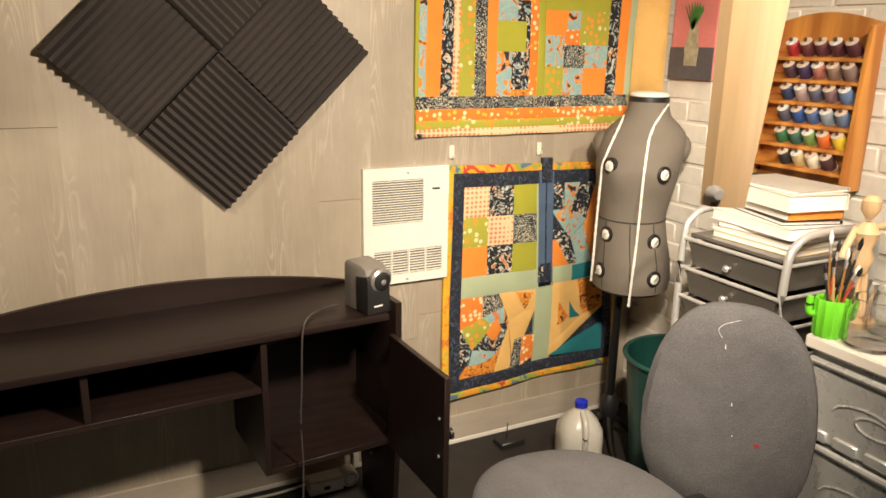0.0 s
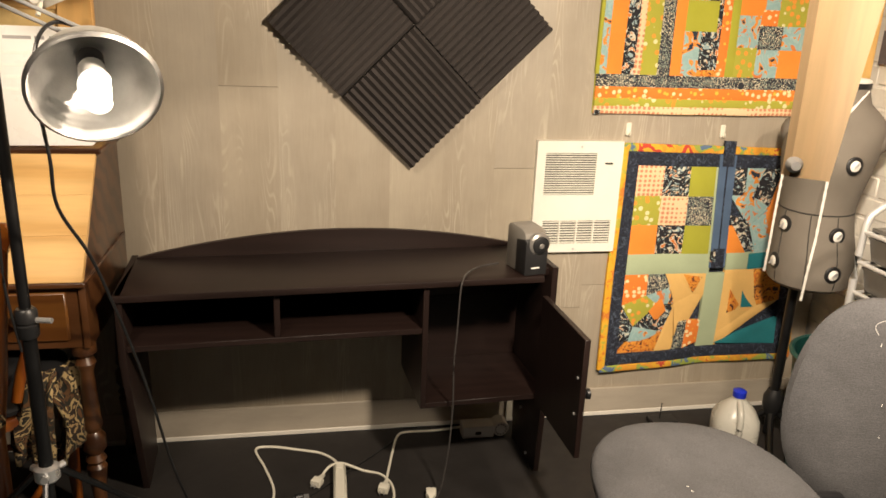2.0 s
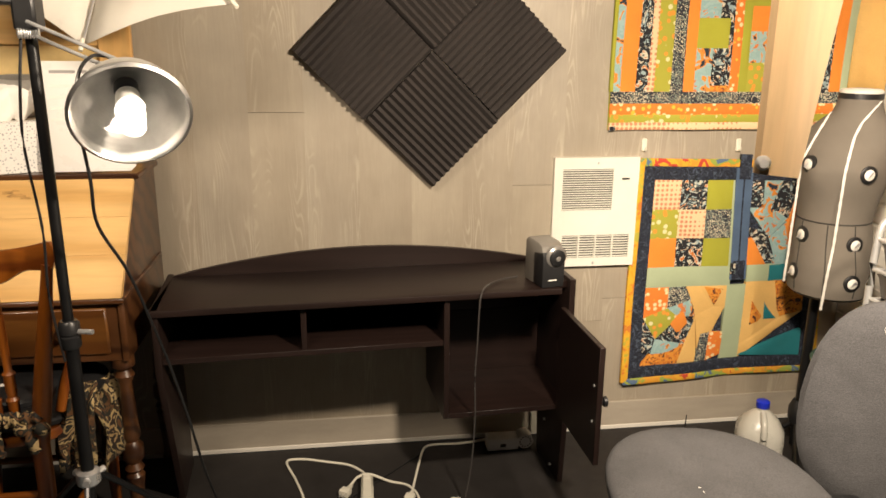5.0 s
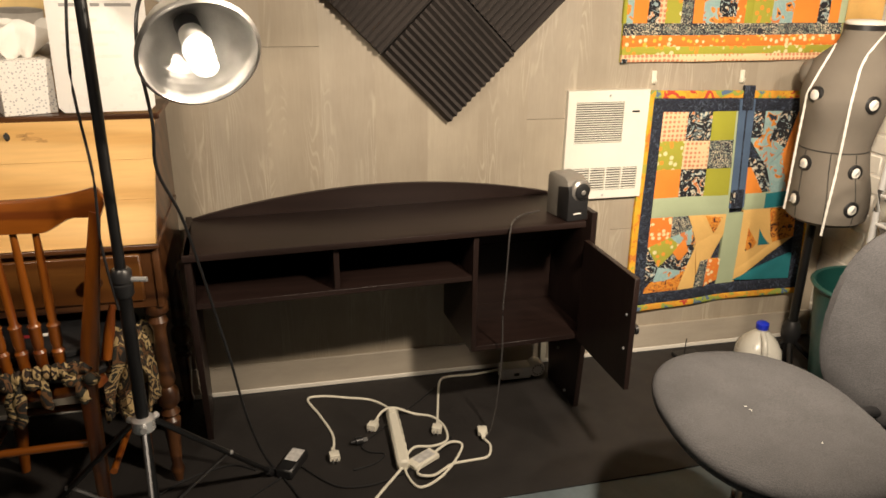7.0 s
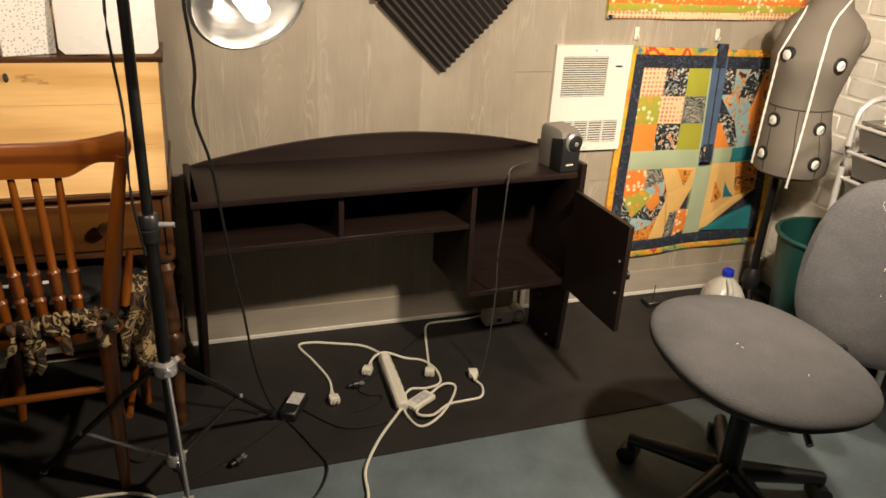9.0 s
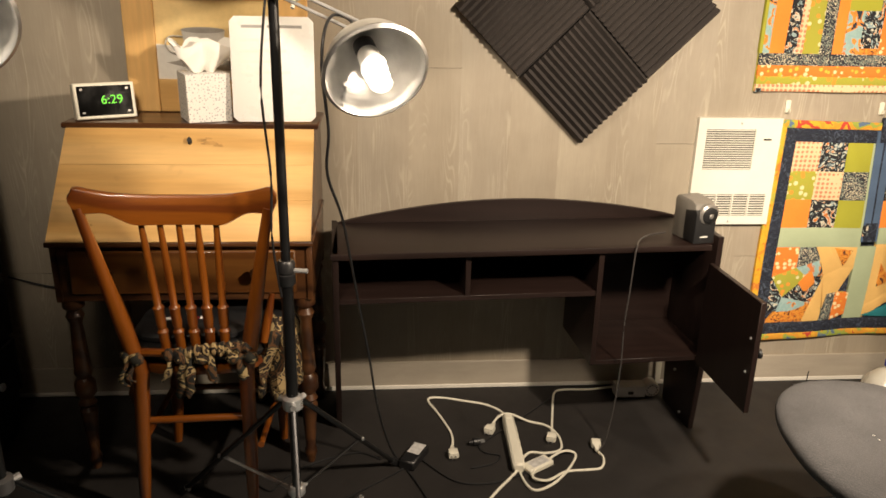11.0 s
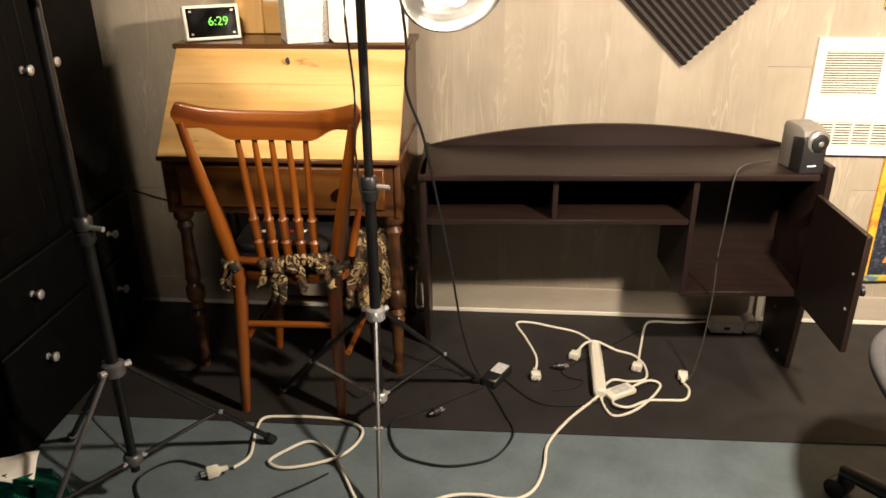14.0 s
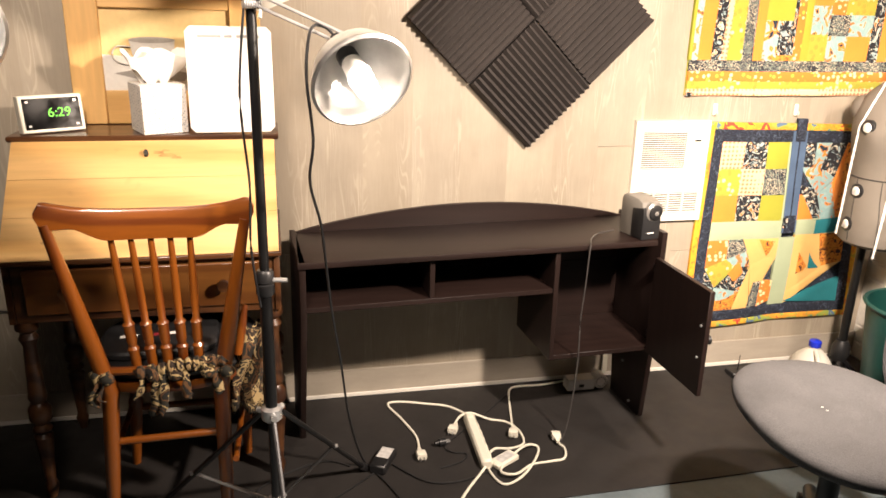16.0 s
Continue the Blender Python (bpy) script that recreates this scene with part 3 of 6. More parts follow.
# the far edge folds round the corner of the room
fold = bmesh.new()
rows = [[fold.verts.new((1.428 + 0.05 * math.sin(a) + 0.02 * k, -0.012 - 0.03 * (1 - math.cos(a)) - 0.02 * k, z)) for a, k in ((0, 0), (0.8, 0), (1.5, 0), (1.57, 1), (1.57, 2))] for z in (1.2, 1.45, 1.7, 1.95)]
for r0, r1 in zip(rows, rows[1:]):
    for k in range(4):
        fold.faces.new((r0[k], r0[k + 1], r1[k + 1], r1[k]))
fold_ob = part("folded_edge", fold, Q_TAN, upper, "tan folded side edge")
fold_ob.modifiers.new("thick", "SOLIDIFY").thickness = 0.006

lower = thing("wall_quilt", (0, 0, 0), "small patchwork quilt with a zip, navy border and wavy yellow binding", "quilt", "wall quilts")


def on_lower(s, t):
    """Share of the way across and down the lower quilt to (x, z)."""
    x = (0.705 * (1 - s) + 1.400 * s) * (1 - t) + (0.700 * (1 - s) + 1.450 * s) * t
    z = (1.002 * (1 - s) + 0.985 * s) * (1 - t) + (0.196 * (1 - s) + 0.212 * s) * t
    return x, z - 0.010 * math.sin(6.5 * s + 0.6) * max(0.0, t - 0.5)


part("backing", slab([on_lower(0.006, 0.004), on_lower(0.5, 0.004), on_lower(0.994, 0.004), on_lower(0.994, 0.99), on_lower(0.75, 0.99), on_lower(0.5, 0.99), on_lower(0.25, 0.99), on_lower(0.006, 0.99)], "y", -0.006, -0.001), Q_NAVY, lower, "navy backing cloth")


def low(s0, t0, s1, t1, mt, lift=0.0, name="patch"):
    patch(name, (on_lower(s0, t0), on_lower(s1, t0), on_lower(s1, t1), on_lower(s0, t1)), mt, lower, 2, lift)


def low4(pts, mt, lift=0.0):
    patch("patch", tuple(on_lower(*p) for p in pts), mt, lower, 2, lift)


for k in range(4):
    a, b = k / 4, (k + 1) / 4
    low(-0.012, a, 0.022, b, Q_YELLOW, 0.001, "binding"), low(0.978, a, 1.012, b, Q_YELLOW, 0.001, "binding")
    low(a, -0.016, b, 0.016, Q_MIXED, 0.001, "binding"), low(a, 0.982, b, 1.012, Q_MIXED, 0.001, "binding")
    low(0.022, max(a, 0.016), 0.082, min(b, 0.982), Q_NAVY, 0, "border"), low(0.918, max(a, 0.016), 0.978, min(b, 0.982), Q_NAVY, 0, "border")
    low(0.082 + 0.836 * a, 0.016, 0.082 + 0.836 * b, 0.075, Q_NAVY, 0, "border"), low(0.082 + 0.836 * a, 0.925, 0.082 + 0.836 * b, 0.982, Q_NAVY, 0, "border")
nine = ((Q_PEACH, Q_LEAF, Q_LIME), (Q_LDOT, Q_PEACH, Q_SPECK), (Q_ORANGE, Q_LEAF, Q_LIME))
for j, row in enumerate(nine):
    for i, mt in enumerate(row):
        low(0.082 + 0.138 * i, 0.075 + 0.130 * j, 0.082 + 0.138 * (i + 1), 0.075 + 0.130 * (j + 1), mt)
low(0.082, 0.465, 0.50, 0.558, Q_SAGE), low(0.60, 0.465, 0.918, 0.545, Q_SAGE), low(0.496, 0.075, 0.512, 0.558, Q_SAGE)
low(0.506, 0.02, 0.592, 0.53, Q_BLUE, 0.004, "zip_tape"), low(0.520, -0.04, 0.578, 0.07, Q_NAVY, 0.008, "zip_end"), low(0.515, 0.44, 0.580, 0.53, Q_NAVY, 0.008, "zip_end")
low(0.543, 0.05, 0.551, 0.46, Q_NAVY, 0.0065, "zip_teeth"), low(0.505, 0.45, 0.530, 0.50, Q_LEAF, 0.010, "zip_pull")
low4([(0.585, 0.075), (0.66, 0.075), (0.66, 0.18), (0.585, 0.20)], Q_LEAF)
low4([(0.66, 0.075), (0.76, 0.075), (0.70, 0.20), (0.66, 0.20)], Q_FLORAL), low4([(0.76, 0.075), (0.86, 0.075), (0.80, 0.25), (0.70, 0.20)], Q_LEAF)
low4([(0.86, 0.075), (0.918, 0.075), (0.918, 0.465), (0.84, 0.465)], Q_RUST), low4([(0.80, 0.25), (0.86, 0.075), (0.84, 0.465), (0.78, 0.30)], Q_ORANGE)
low4([(0.585, 0.20), (0.70, 0.20), (0.80, 0.25), (0.70, 0.34)], Q_FLORAL), low4([(0.585, 0.29), (0.66, 0.30), (0.74, 0.44), (0.70, 0.465)], Q_LEAF)
low4([(0.585, 0.34), (0.62, 0.34), (0.70, 0.465), (0.585, 0.465)], Q_ORANGE), low4([(0.70, 0.34), (0.80, 0.26), (0.84, 0.465), (0.74, 0.465)], Q_FLORAL)
low4([(0.66, 0.29), (0.70, 0.33), (0.745, 0.45), (0.69, 0.36)], Q_LEAF, 0.002)
low4([(0.082, 0.558), (0.20, 0.558), (0.20, 0.655), (0.082, 0.700)], Q_ODOT), low4([(0.20, 0.558), (0.29, 0.558), (0.33, 0.62), (0.20, 0.655)], Q_SPECK)
low4([(0.082, 0.700), (0.20, 0.655), (0.26, 0.70), (0.15, 0.80)], Q_LDOT), low4([(0.20, 0.655), (0.33, 0.62), (0.35, 0.70), (0.26, 0.70)], Q_FLORAL)
low4([(0.15, 0.80), (0.26, 0.70), (0.35, 0.72), (0.30, 0.83)], Q_LEAF), low4([(0.082, 0.700), (0.15, 0.80), (0.13, 0.87), (0.082, 0.86)], Q_LEAF)
low4([(0.13, 0.87), (0.15, 0.80), (0.30, 0.83), (0.20, 0.90)], Q_FLORAL), low4([(0.082, 0.925), (0.13, 0.87), (0.30, 0.83), (0.27, 0.925)], Q_RUST)
low4([(0.22, 0.73), (0.28, 0.66), (0.31, 0.73), (0.26, 0.78)], Q_ORANGE, 0.002)
low4([(0.29, 0.558), (0.36, 0.558), (0.44, 0.66), (0.35, 0.70)], Q_TAN), low4([(0.36, 0.558), (0.50, 0.558), (0.50, 0.66), (0.44, 0.66)], Q_TAN)
low4([(0.385, 0.562), (0.48, 0.575), (0.45, 0.64), (0.44, 0.65)], Q_RUST, 0.002)
low4([(0.35, 0.70), (0.44, 0.66), (0.50, 0.66), (0.38, 0.925)], Q_TAN), low4([(0.27, 0.925), (0.30, 0.83), (0.35, 0.70), (0.37, 0.925)], Q_TAN)
low4([(0.385, 0.79), (0.43, 0.785), (0.42, 0.925), (0.36, 0.925)], Q_SPECK, 0.003), low4([(0.43, 0.785), (0.50, 0.79), (0.495, 0.90), (0.42, 0.925)], Q_ODOT, 0.003)
low4([(0.50, 0.558), (0.60, 0.558), (0.59, 0.925), (0.495, 0.925)], Q_SAGE)
low4([(0.60, 0.545), (0.76, 0.545), (0.80, 0.73), (0.59, 0.86)], Q_TAN), low4([(0.76, 0.545), (0.918, 0.545), (0.918, 0.70), (0.78, 0.73)], Q_RUST)
low4([(0.64, 0.64), (0.70, 0.72), (0.68, 0.745), (0.635, 0.76)], Q_RUST, 0.003), low4([(0.71, 0.65), (0.735, 0.69), (0.78, 0.735), (0.71, 0.735)], Q_TEAL, 0.003)
low4([(0.59, 0.86), (0.80, 0.73), (0.918, 0.70), (0.59, 0.925)], Q_TAN), low4([(0.59, 0.912), (0.72, 0.860), (0.918, 0.790), (0.918, 0.925)], Q_TEAL, 0.003)
low4([(0.72, 0.47), (0.918, 0.455), (0.918, 0.53), (0.72, 0.545)], Q_TEAL, 0.003)
for x, z in ((0.718, 1.058), (1.058, 1.055)):
    hook = single("wall_hook", box(-0.009, 0.009, -0.008, 0.0, -0.022, 0.022, 0.003), WHITE_PLASTIC, "small white stick-on hook above the quilt", "hook", "quilt hooks", at=(x, 0, z))
    part("prong", tube([(0, -0.006, 0.0), (0, -0.012, -0.018), (0, -0.020, -0.014), (0, -0.021, -0.004)], 0.003, 6, 3), WHITE_PLASTIC, hook)

# ---- dark hutch ----
# local x runs along the front, local y to the wall
hutch = thing("desk_hutch", (-0.815, -0.452, 0, 0, 0, 3.4), "long dark espresso laminate desk hutch with open cupboard door", "hutch")
side = [(0.0, 0.690), (0.0, 0.500), (0.185, 0.0), (0.395, 0.0), (0.335, 0.690)]
part("side_panel", slab(side, "x", 0.0, 0.018, 0.0012), DARK_UP, hutch)
part("side_panel", slab([(0.03, 0.702), (0.03, 0.30), (0.052, 0.0), (0.262, 0.0), (0.290, 0.270), (0.335, 0.300), (0.335, 0.702)], "x", 1.190, 1.208, 0.0012), DARK_UP, hutch)
part("top_board", slab([(-0.004, -0.008), (1.150, -0.008), (1.150, 0.035), (1.192, 0.06), (1.192, 0.318), (0.018, 0.318)], "z", 0.672, 0.690, 0.0012), DARK, hutch)
arch = [(0.0, 0.690)] + [(0.018 + 1.165 * k / 24, 0.691 + 0.070 * math.sin(math.pi * k / 24) ** 0.85) for k in range(25)] + [(1.19, 0.690)]
arch = [(0.018, 0.530)] + arch[1:-1] + [(1.183, 0.530)]
part("back_board", slab(arch, "y", 0.300, 0.314, 0.001), DARK, hutch)
part("lower_back", box(0.812, 1.188, 0.300, 0.312, 0.292, 0.529, 0.001), DARK, hutch)
part("shelf", box(0.018, 0.800, 0.012, 0.300, 0.527, 0.543, 0.001), DARK, hutch)
part("divider", box(0.392, 0.408, 0.016, 0.300, 0.543, 0.672, 0.001), DARK_UP, hutch)
part("divider", box(0.800, 0.816, 0.006, 0.300, 0.292, 0.672, 0.001), DARK_UP, hutch)
part("cupboard_floor", box(0.816, 1.190, 0.006, 0.300, 0.292, 0.308, 0.001), DARK, hutch)
door = part("door", box(0.0, 0.316, -0.008, 0.008, 0.292, 0.630, 0.0015), DARK_UP, hutch, "open dark laminate cupboard door")
door.matrix_local = pose(1.158, -0.004, 0, 0, 0, -91.5)
for z in (0.515, 0.412):
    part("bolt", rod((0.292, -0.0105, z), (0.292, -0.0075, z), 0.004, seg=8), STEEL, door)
part("door_knob", turned((0.285, 0.006, 0.463), (0.285, 0.034, 0.463), [(0, 0.006), (0.5, 0.006), (0.6, 0.014), (0.9, 0.015), (1, 0.010)], 12), BLACK, door)
for z in (0.345, 0.585):
    part("hinge", box(1.166, 1.189, 0.004, 0.03, z - 0.012, z + 0.012, 0.002), BLACK, hutch)
for u, v, z in ((0.812, 0.018, 0.500), (1.186, 0.12, 0.030), (1.186, 0.19, 0.16)):
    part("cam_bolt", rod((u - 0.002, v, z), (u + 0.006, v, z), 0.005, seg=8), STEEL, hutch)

# ---- electric sharpener ----
sharp = thing("pencil_sharpener", (0.276, -0.300, 0.6905, 0, 0, 13), "silver and black electric pencil sharpener on the hutch", "pencil sharpener")
prof = [(-0.030, 0.0), (-0.030, 0.120), (-0.022, 0.131), (-0.008, 0.136), (0.055, 0.132), (0.074, 0.122), (0.080, 0.095), (0.080, 0.0)]
shell = slab([(-y, z) for y, z in prof], "x", -0.022, 0.048, 0.006)
part("shell", shell, SHELL, sharp)
part("front_panel", slab([(-0.086, 0.002), (-0.087, 0.095), (-0.082, 0.108), (-0.03, 0.098), (-0.03, 0.002)], "x", -0.0235, 0.0495, 0.003), BLACK, sharp, "black see-through shavings drawer")
part("ring", turned((0.020, -0.074, 0.093), (0.020, -0.092, 0.091), [(0, 0.034), (0.7, 0.034), (1, 0.028)], 24), SILVER, sharp)
hole = part("pencil_hole", turned((0.020, -0.090, 0.091), (0.020, -0.099, 0.090), [(0, 0.026), (0.6, 0.025), (1, 0.019)], 24), BLACK, sharp)
part("ring", turned((0.020, -0.098, 0.090), (0.020, -0.1015, 0.0898), [(0, 0.009), (1, 0.006)], 16), SILVER, hole)
part("label", box(-0.004, 0.022, -0.0905, -0.088, 0.022, 0.025, 0), PAPER, sharp, "plain pale mark")
cord = single("sharpener_cord", tube([(0.222, -0.29, 0.700), (0.165, -0.305, 0.696), (0.115, -0.36, 0.697), (0.088, -0.418, 0.694), (0.080, -0.430, 0.66), (0.076, -0.430, 0.55), (0.072, -0.425, 0.44), (0.074, -0.428, 0.30), (0.065, -0.43, 0.15), (0.045, -0.44, 0.04), (0.02, -0.45, 0.008)], 0.0025, 7), GREY_CORD,
              "black power cord hanging over the hutch's front", "cable", "cables")

# ---- secretary desk ----
desk = thing("secretary_desk", (-1.22, 0, 0), "slant-front secretary desk, honey pine flap over dark stained base", "desk")
L, R = -0.352, 0.352
prof = [(-0.485, 0.565), (-0.485, 0.738), (-0.250, 1.012), (-0.03, 1.012), (-0.03, 0.565)]
for x0, x1 in ((L, L + 0.016), (R - 0.016, R)):
    part("side_panel", slab(prof, "x", x0, x1, 0.001), WALNUT, desk)
part("top_board", box(L - 0.012, R + 0.012, -0.268, -0.022, 1.012, 1.028, 0.004), WALNUT, desk)
n = Vector((0, -(1.012 - 0.742), -(0.485 - 0.250))).normalized()
flap = bmesh.new()
ang = math.atan2(1.006 - 0.744, 0.494 - 0.262)
box(L + 0.001, R - 0.001, 0, 0.358, -0.018, 0.0, 0.002, flap, Matrix.Translation((0, -0.500, 0.744)) @ Matrix.Rotation(ang, 4, "X"))
fl = part("flap", flap, PINE, desk, "honey-coloured pine writing flap, closed")
on_flap = Matrix.Translation((0, -0.500, 0.744)) @ Matrix.Rotation(ang, 4, "X")
for v0, v1 in ((0.0, 0.124), (0.1246, 0.238), (0.2386, 0.358)):
    part("board", box(L + 0.001, R - 0.001, v0, v1, 0.0, 0.003, 0.0004, turn=on_flap), PINE_BOARD, fl)
KNOT = plain("pine_knot", (0.50, 0.285, 0.095), 0.45, var=0.35, scale=60, bump=0.1)
for x, v, rx, rv in ((0.030, 0.318, 0.014, 0.006), (0.055, 0.309, 0.022, 0.007), (0.082, 0.301, 0.013, 0.005), (0.050, 0.324, 0.010, 0.004), (-0.245, 0.05, 0.009, 0.005)):
    blot = slab([(x + rx * (1 + 0.25 * math.sin(3 * a + 50 * x)) * math.cos(a), v + rv * (1 + 0.25 * math.cos(2 * a)) * math.sin(a)) for a in (2 * math.pi * k / 20 for k in range(20))], "z", 0.0029, 0.0033)
    bmesh.ops.transform(blot, matrix=on_flap, verts=blot.verts)
    part("knot", blot, KNOT, fl, "darker knot in the pine")
part("keyhole", turned((0.0, -0.3050, 0.988), (0.0, -0.2930, 0.978), [(0, 0.006), (1, 0.006)], 10, squash=1.6), SLOT, fl, "dark keyhole")
part("flap_rail", box(L - 0.006, R + 0.006, -0.502, -0.05, 0.730, 0.744, 0.003), WALNUT, desk)
part("apron", box(L + 0.016, R - 0.016, -0.480, -0.462, 0.565, 0.730, 0.002), WALNUT, desk)
dr = part("drawer", box(L + 0.045, R - 0.045, -0.490, -0.478, 0.588, 0.715, 0.004), DRAWER_WOOD, desk, "amber stained drawer front")
for x in (-0.2, 0.2):
    part("knob", turned((x, -0.488, 0.655), (x, -0.520, 0.655), [(0, 0.008), (0.5, 0.008), (0.7, 0.018), (0.95, 0.016), (1, 0.008)], 14), WALNUT, dr)
part("back_board", box(L + 0.016, R - 0.016, -0.042, -0.030, 0.565, 1.012, 0), WALNUT, desk)
part("bottom_board", box(L + 0.016, R - 0.016, -0.46, -0.042, 0.565, 0.577, 0), WALNUT, desk)
LEG = [(0, 0.011), (0.04, 0.016), (0.07, 0.020), (0.10, 0.014), (0.30, 0.022), (0.36, 0.026), (0.38, 0.018), (0.40, 0.027), (0.43, 0.018), (0.46, 0.030), (0.52, 0.030), (0.55, 0.018), (0.58, 0.026), (0.62, 0.023), (0.86, 0.017), (0.90, 0.026), (0.93, 0.018), (0.95, 0.030), (1, 0.030)]
for x in (L + 0.028, R - 0.028):
    for y in (-0.448, -0.065):
        part("leg", turned((x, y, 0.004), (x, y, 0.567), LEG, 14), WALNUT, desk)

# things on and under the desk
clock = thing("alarm_clock", (-1.478, -0.195, 1.028, 0, 0, 30), "white-framed digital alarm clock with green digits", "clock")
tilt = Matrix.Rotation(radians(-9), 4, "X")
part("case", box(-0.083, 0.083, -0.020, 0.022, 0.001, 0.104, 0.003, turn=tilt), WHITE_PLASTIC, clock)
part("face", box(-0.074, 0.074, -0.0215, -0.019, 0.010, 0.095, 0.001, turn=tilt), plain("glossy_black_face", (0.004, 0.004, 0.004), 0.12, var=0.1, bump=0.0), clock, "glossy black display")


def text_mesh(words, size, material, name, parent, m, depth=0.0006):
    cu = bpy.data.curves.new("words", "FONT")
    cu.body, cu.size, cu.align_x, cu.align_y, cu.extrude = words, size, "CENTER", "CENTER", depth
    tmp = new("words", cu)
    me = bpy.data.meshes.new_from_object(tmp.evaluated_get(bpy.context.evaluated_depsgraph_get()))
    bpy.data.objects.remove(tmp)
    bpy.data.curves.remove(cu)
    me.materials.append(material)
    ob = new(name, me)
    ob.parent, ob.matrix_local = parent, m
    return ob


text_mesh("6:29", 0.036, GREEN_LED, "digits", clock, tilt @ Matrix.Translation((0.018, -0.0222, 0.054)) @ Matrix.Rotation(radians(90), 4, "X") @ Matrix.Rotation(radians(0), 4, "Z"))
for x, z in ((-0.062, 0.086), (0.062, 0.086), (-0.062, 0.020), (0.062, 0.020)):
    part("button", box(x - 0.004, x + 0.004, -0.0225, -0.021, z - 0.003, z + 0.003, 0, turn=tilt), SILVER, clock)

still = thing("painting", (-1.18, -0.035, 1.0285, -2, 0, 0), "painting of a mug and red fruit in a wide pine frame", "painting")
OCHRE = plain("ochre_paint", (0.76, 0.56, 0.25), 0.6, var=0.16, scale=5, fine=60, bump=0.3)
PALE = plain("pale_grey_paint", (0.74, 0.73, 0.69), 0.6, var=0.14, scale=8, fine=60, bump=0.3)
MUG_PAINT = plain("mug_grey_paint", (0.60, 0.58, 0.54), 0.6, var=0.22, scale=14, fine=60, bump=0.3)
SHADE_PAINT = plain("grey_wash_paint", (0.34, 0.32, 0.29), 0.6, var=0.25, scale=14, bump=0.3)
for x0, x1, z0, z1, mt in ((-0.270, -0.178, 0.0, 0.46, PINE_STILE), (0.192, 0.284, 0.0, 0.46, PINE_STILE), (-0.1775, 0.1915, 0.0, 0.100, PINE), (-0.1775, 0.1915, 0.338, 0.46, PINE)):
    part("frame_rail", box(x0, x1, -0.024, 0.0, z0, z1, 0.003), mt, still)
part("canvas", box(-0.186, 0.200, -0.010, -0.004, 0.092, 0.346, 0), OCHRE, still, "ochre painted background")
part("table_area", slab([(-0.178, 0.100), (0.192, 0.100), (0.192, 0.196), (0.02, 0.190), (-0.178, 0.205)], "y", -0.0125, -0.0102), PALE, still, "pale grey painted table")
part("mug_shadow", slab([(-0.150, 0.150), (-0.060, 0.128), (0.05, 0.128), (0.07, 0.150), (-0.03, 0.172)], "y", -0.0140, -0.0126), SHADE_PAINT, still, "painted grey shadow of the mug")
part("mug_shape", slab([(-0.100, 0.248), (0.030, 0.248), (0.024, 0.185), (0.004, 0.142), (-0.030, 0.132), (-0.062, 0.142), (-0.090, 0.190)], "y", -0.0155, -0.0141), MUG_PAINT, still, "painted pale mug")
part("mug_rim", slab([(-0.035 + 0.066 * math.cos(a), 0.248 + 0.009 * math.sin(a)) for a in (2 * math.pi * k / 24 for k in range(24))], "y", -0.0168, -0.0156), SHADE_PAINT, still, "painted dark mouth of the mug")
part("mug_handle", tube([(-0.097, -0.0145, 0.228), (-0.135, -0.0145, 0.228), (-0.150, -0.0145, 0.206), (-0.135, -0.0145, 0.182), (-0.088, -0.0145, 0.174)], 0.006, 8, 5, flat=0.4), MUG_PAINT, still)
part("fruit_shape", slab([(0.130 + 0.046 * math.cos(a), 0.176 + 0.042 * math.sin(a)) for a in (2 * math.pi * k / 24 for k in range(24))], "y", -0.0155, -0.0141), RED, still, "painted red fruit")
part("fruit_stalk", tube([(0.122, -0.0150, 0.216), (0.116, -0.0150, 0.236), (0.108, -0.0150, 0.250)], 0.002, 6, 4), SHADE_PAINT, still)
pad = thing("whiteboard_panel", (-0.982, -0.252, 1.0285, -6, 0, 2), "small white board with rounded corners leaning on the framed painting", "whiteboard")
corner = [(0.104, 0.004), (0.118, 0.018), (0.118, 0.286), (0.104, 0.300), (-0.104, 0.300), (-0.118, 0.286), (-0.118, 0.018), (-0.104, 0.004)]
part("board", slab(corner, "y", 0, 0.006, 0.001), BOARD, pad)
for x0, x1, z in ((-0.085, -0.02, 0.272), (-0.012, 0.010, 0.272), (0.022, 0.085, 0.272), (-0.09, 0.0, 0.235), (-0.09, 0.04, 0.205), (-0.09, 0.02, 0.175), (-0.09, 0.05, 0.145)):
    part("writing", box(x0, x1, -0.0007, 0.0002, z - 0.004, z + 0.004, 0), INK if z > 0.25 else PAPER, pad, "faint unreadable line")
tissue = thing("tissue_box", (-1.192, -0.188, 1.0285, 0, 0, 24), "white cube tissue box with small grey dots", "tissue box")
DOTTED = dots("grey_dotted_card", (0.80, 0.78, 0.74), (0.42, 0.42, 0.44), 120.0, 0.24)
part("carton", box(-0.063, 0.063, -0.063, 0.063, 0, 0.138, 0.002), DOTTED, tissue)
tis = bmesh.new()
rows = []
for j, (z, r) in enumerate(((0.132, 0.020), (0.16, 0.038), (0.19, 0.060), (0.222, 0.066))):
    rows.append([(r * (1.25 + 0.3 * math.sin(3 * a + j)) * math.cos(a), r * 0.45 * (1 + 0.4 * math.sin(5 * a)) * math.sin(a), z + 0.014 * math.sin(4 * a + 1)) for a in (2 * math.pi * k / 28 for k in range(28))])
loft(rows, tis, False)
tso = part("tissue", tis, PAPER, tissue, "crumpled white tissue")
tso.modifiers.new("thick", "SOLIDIFY").thickness = 0.0015
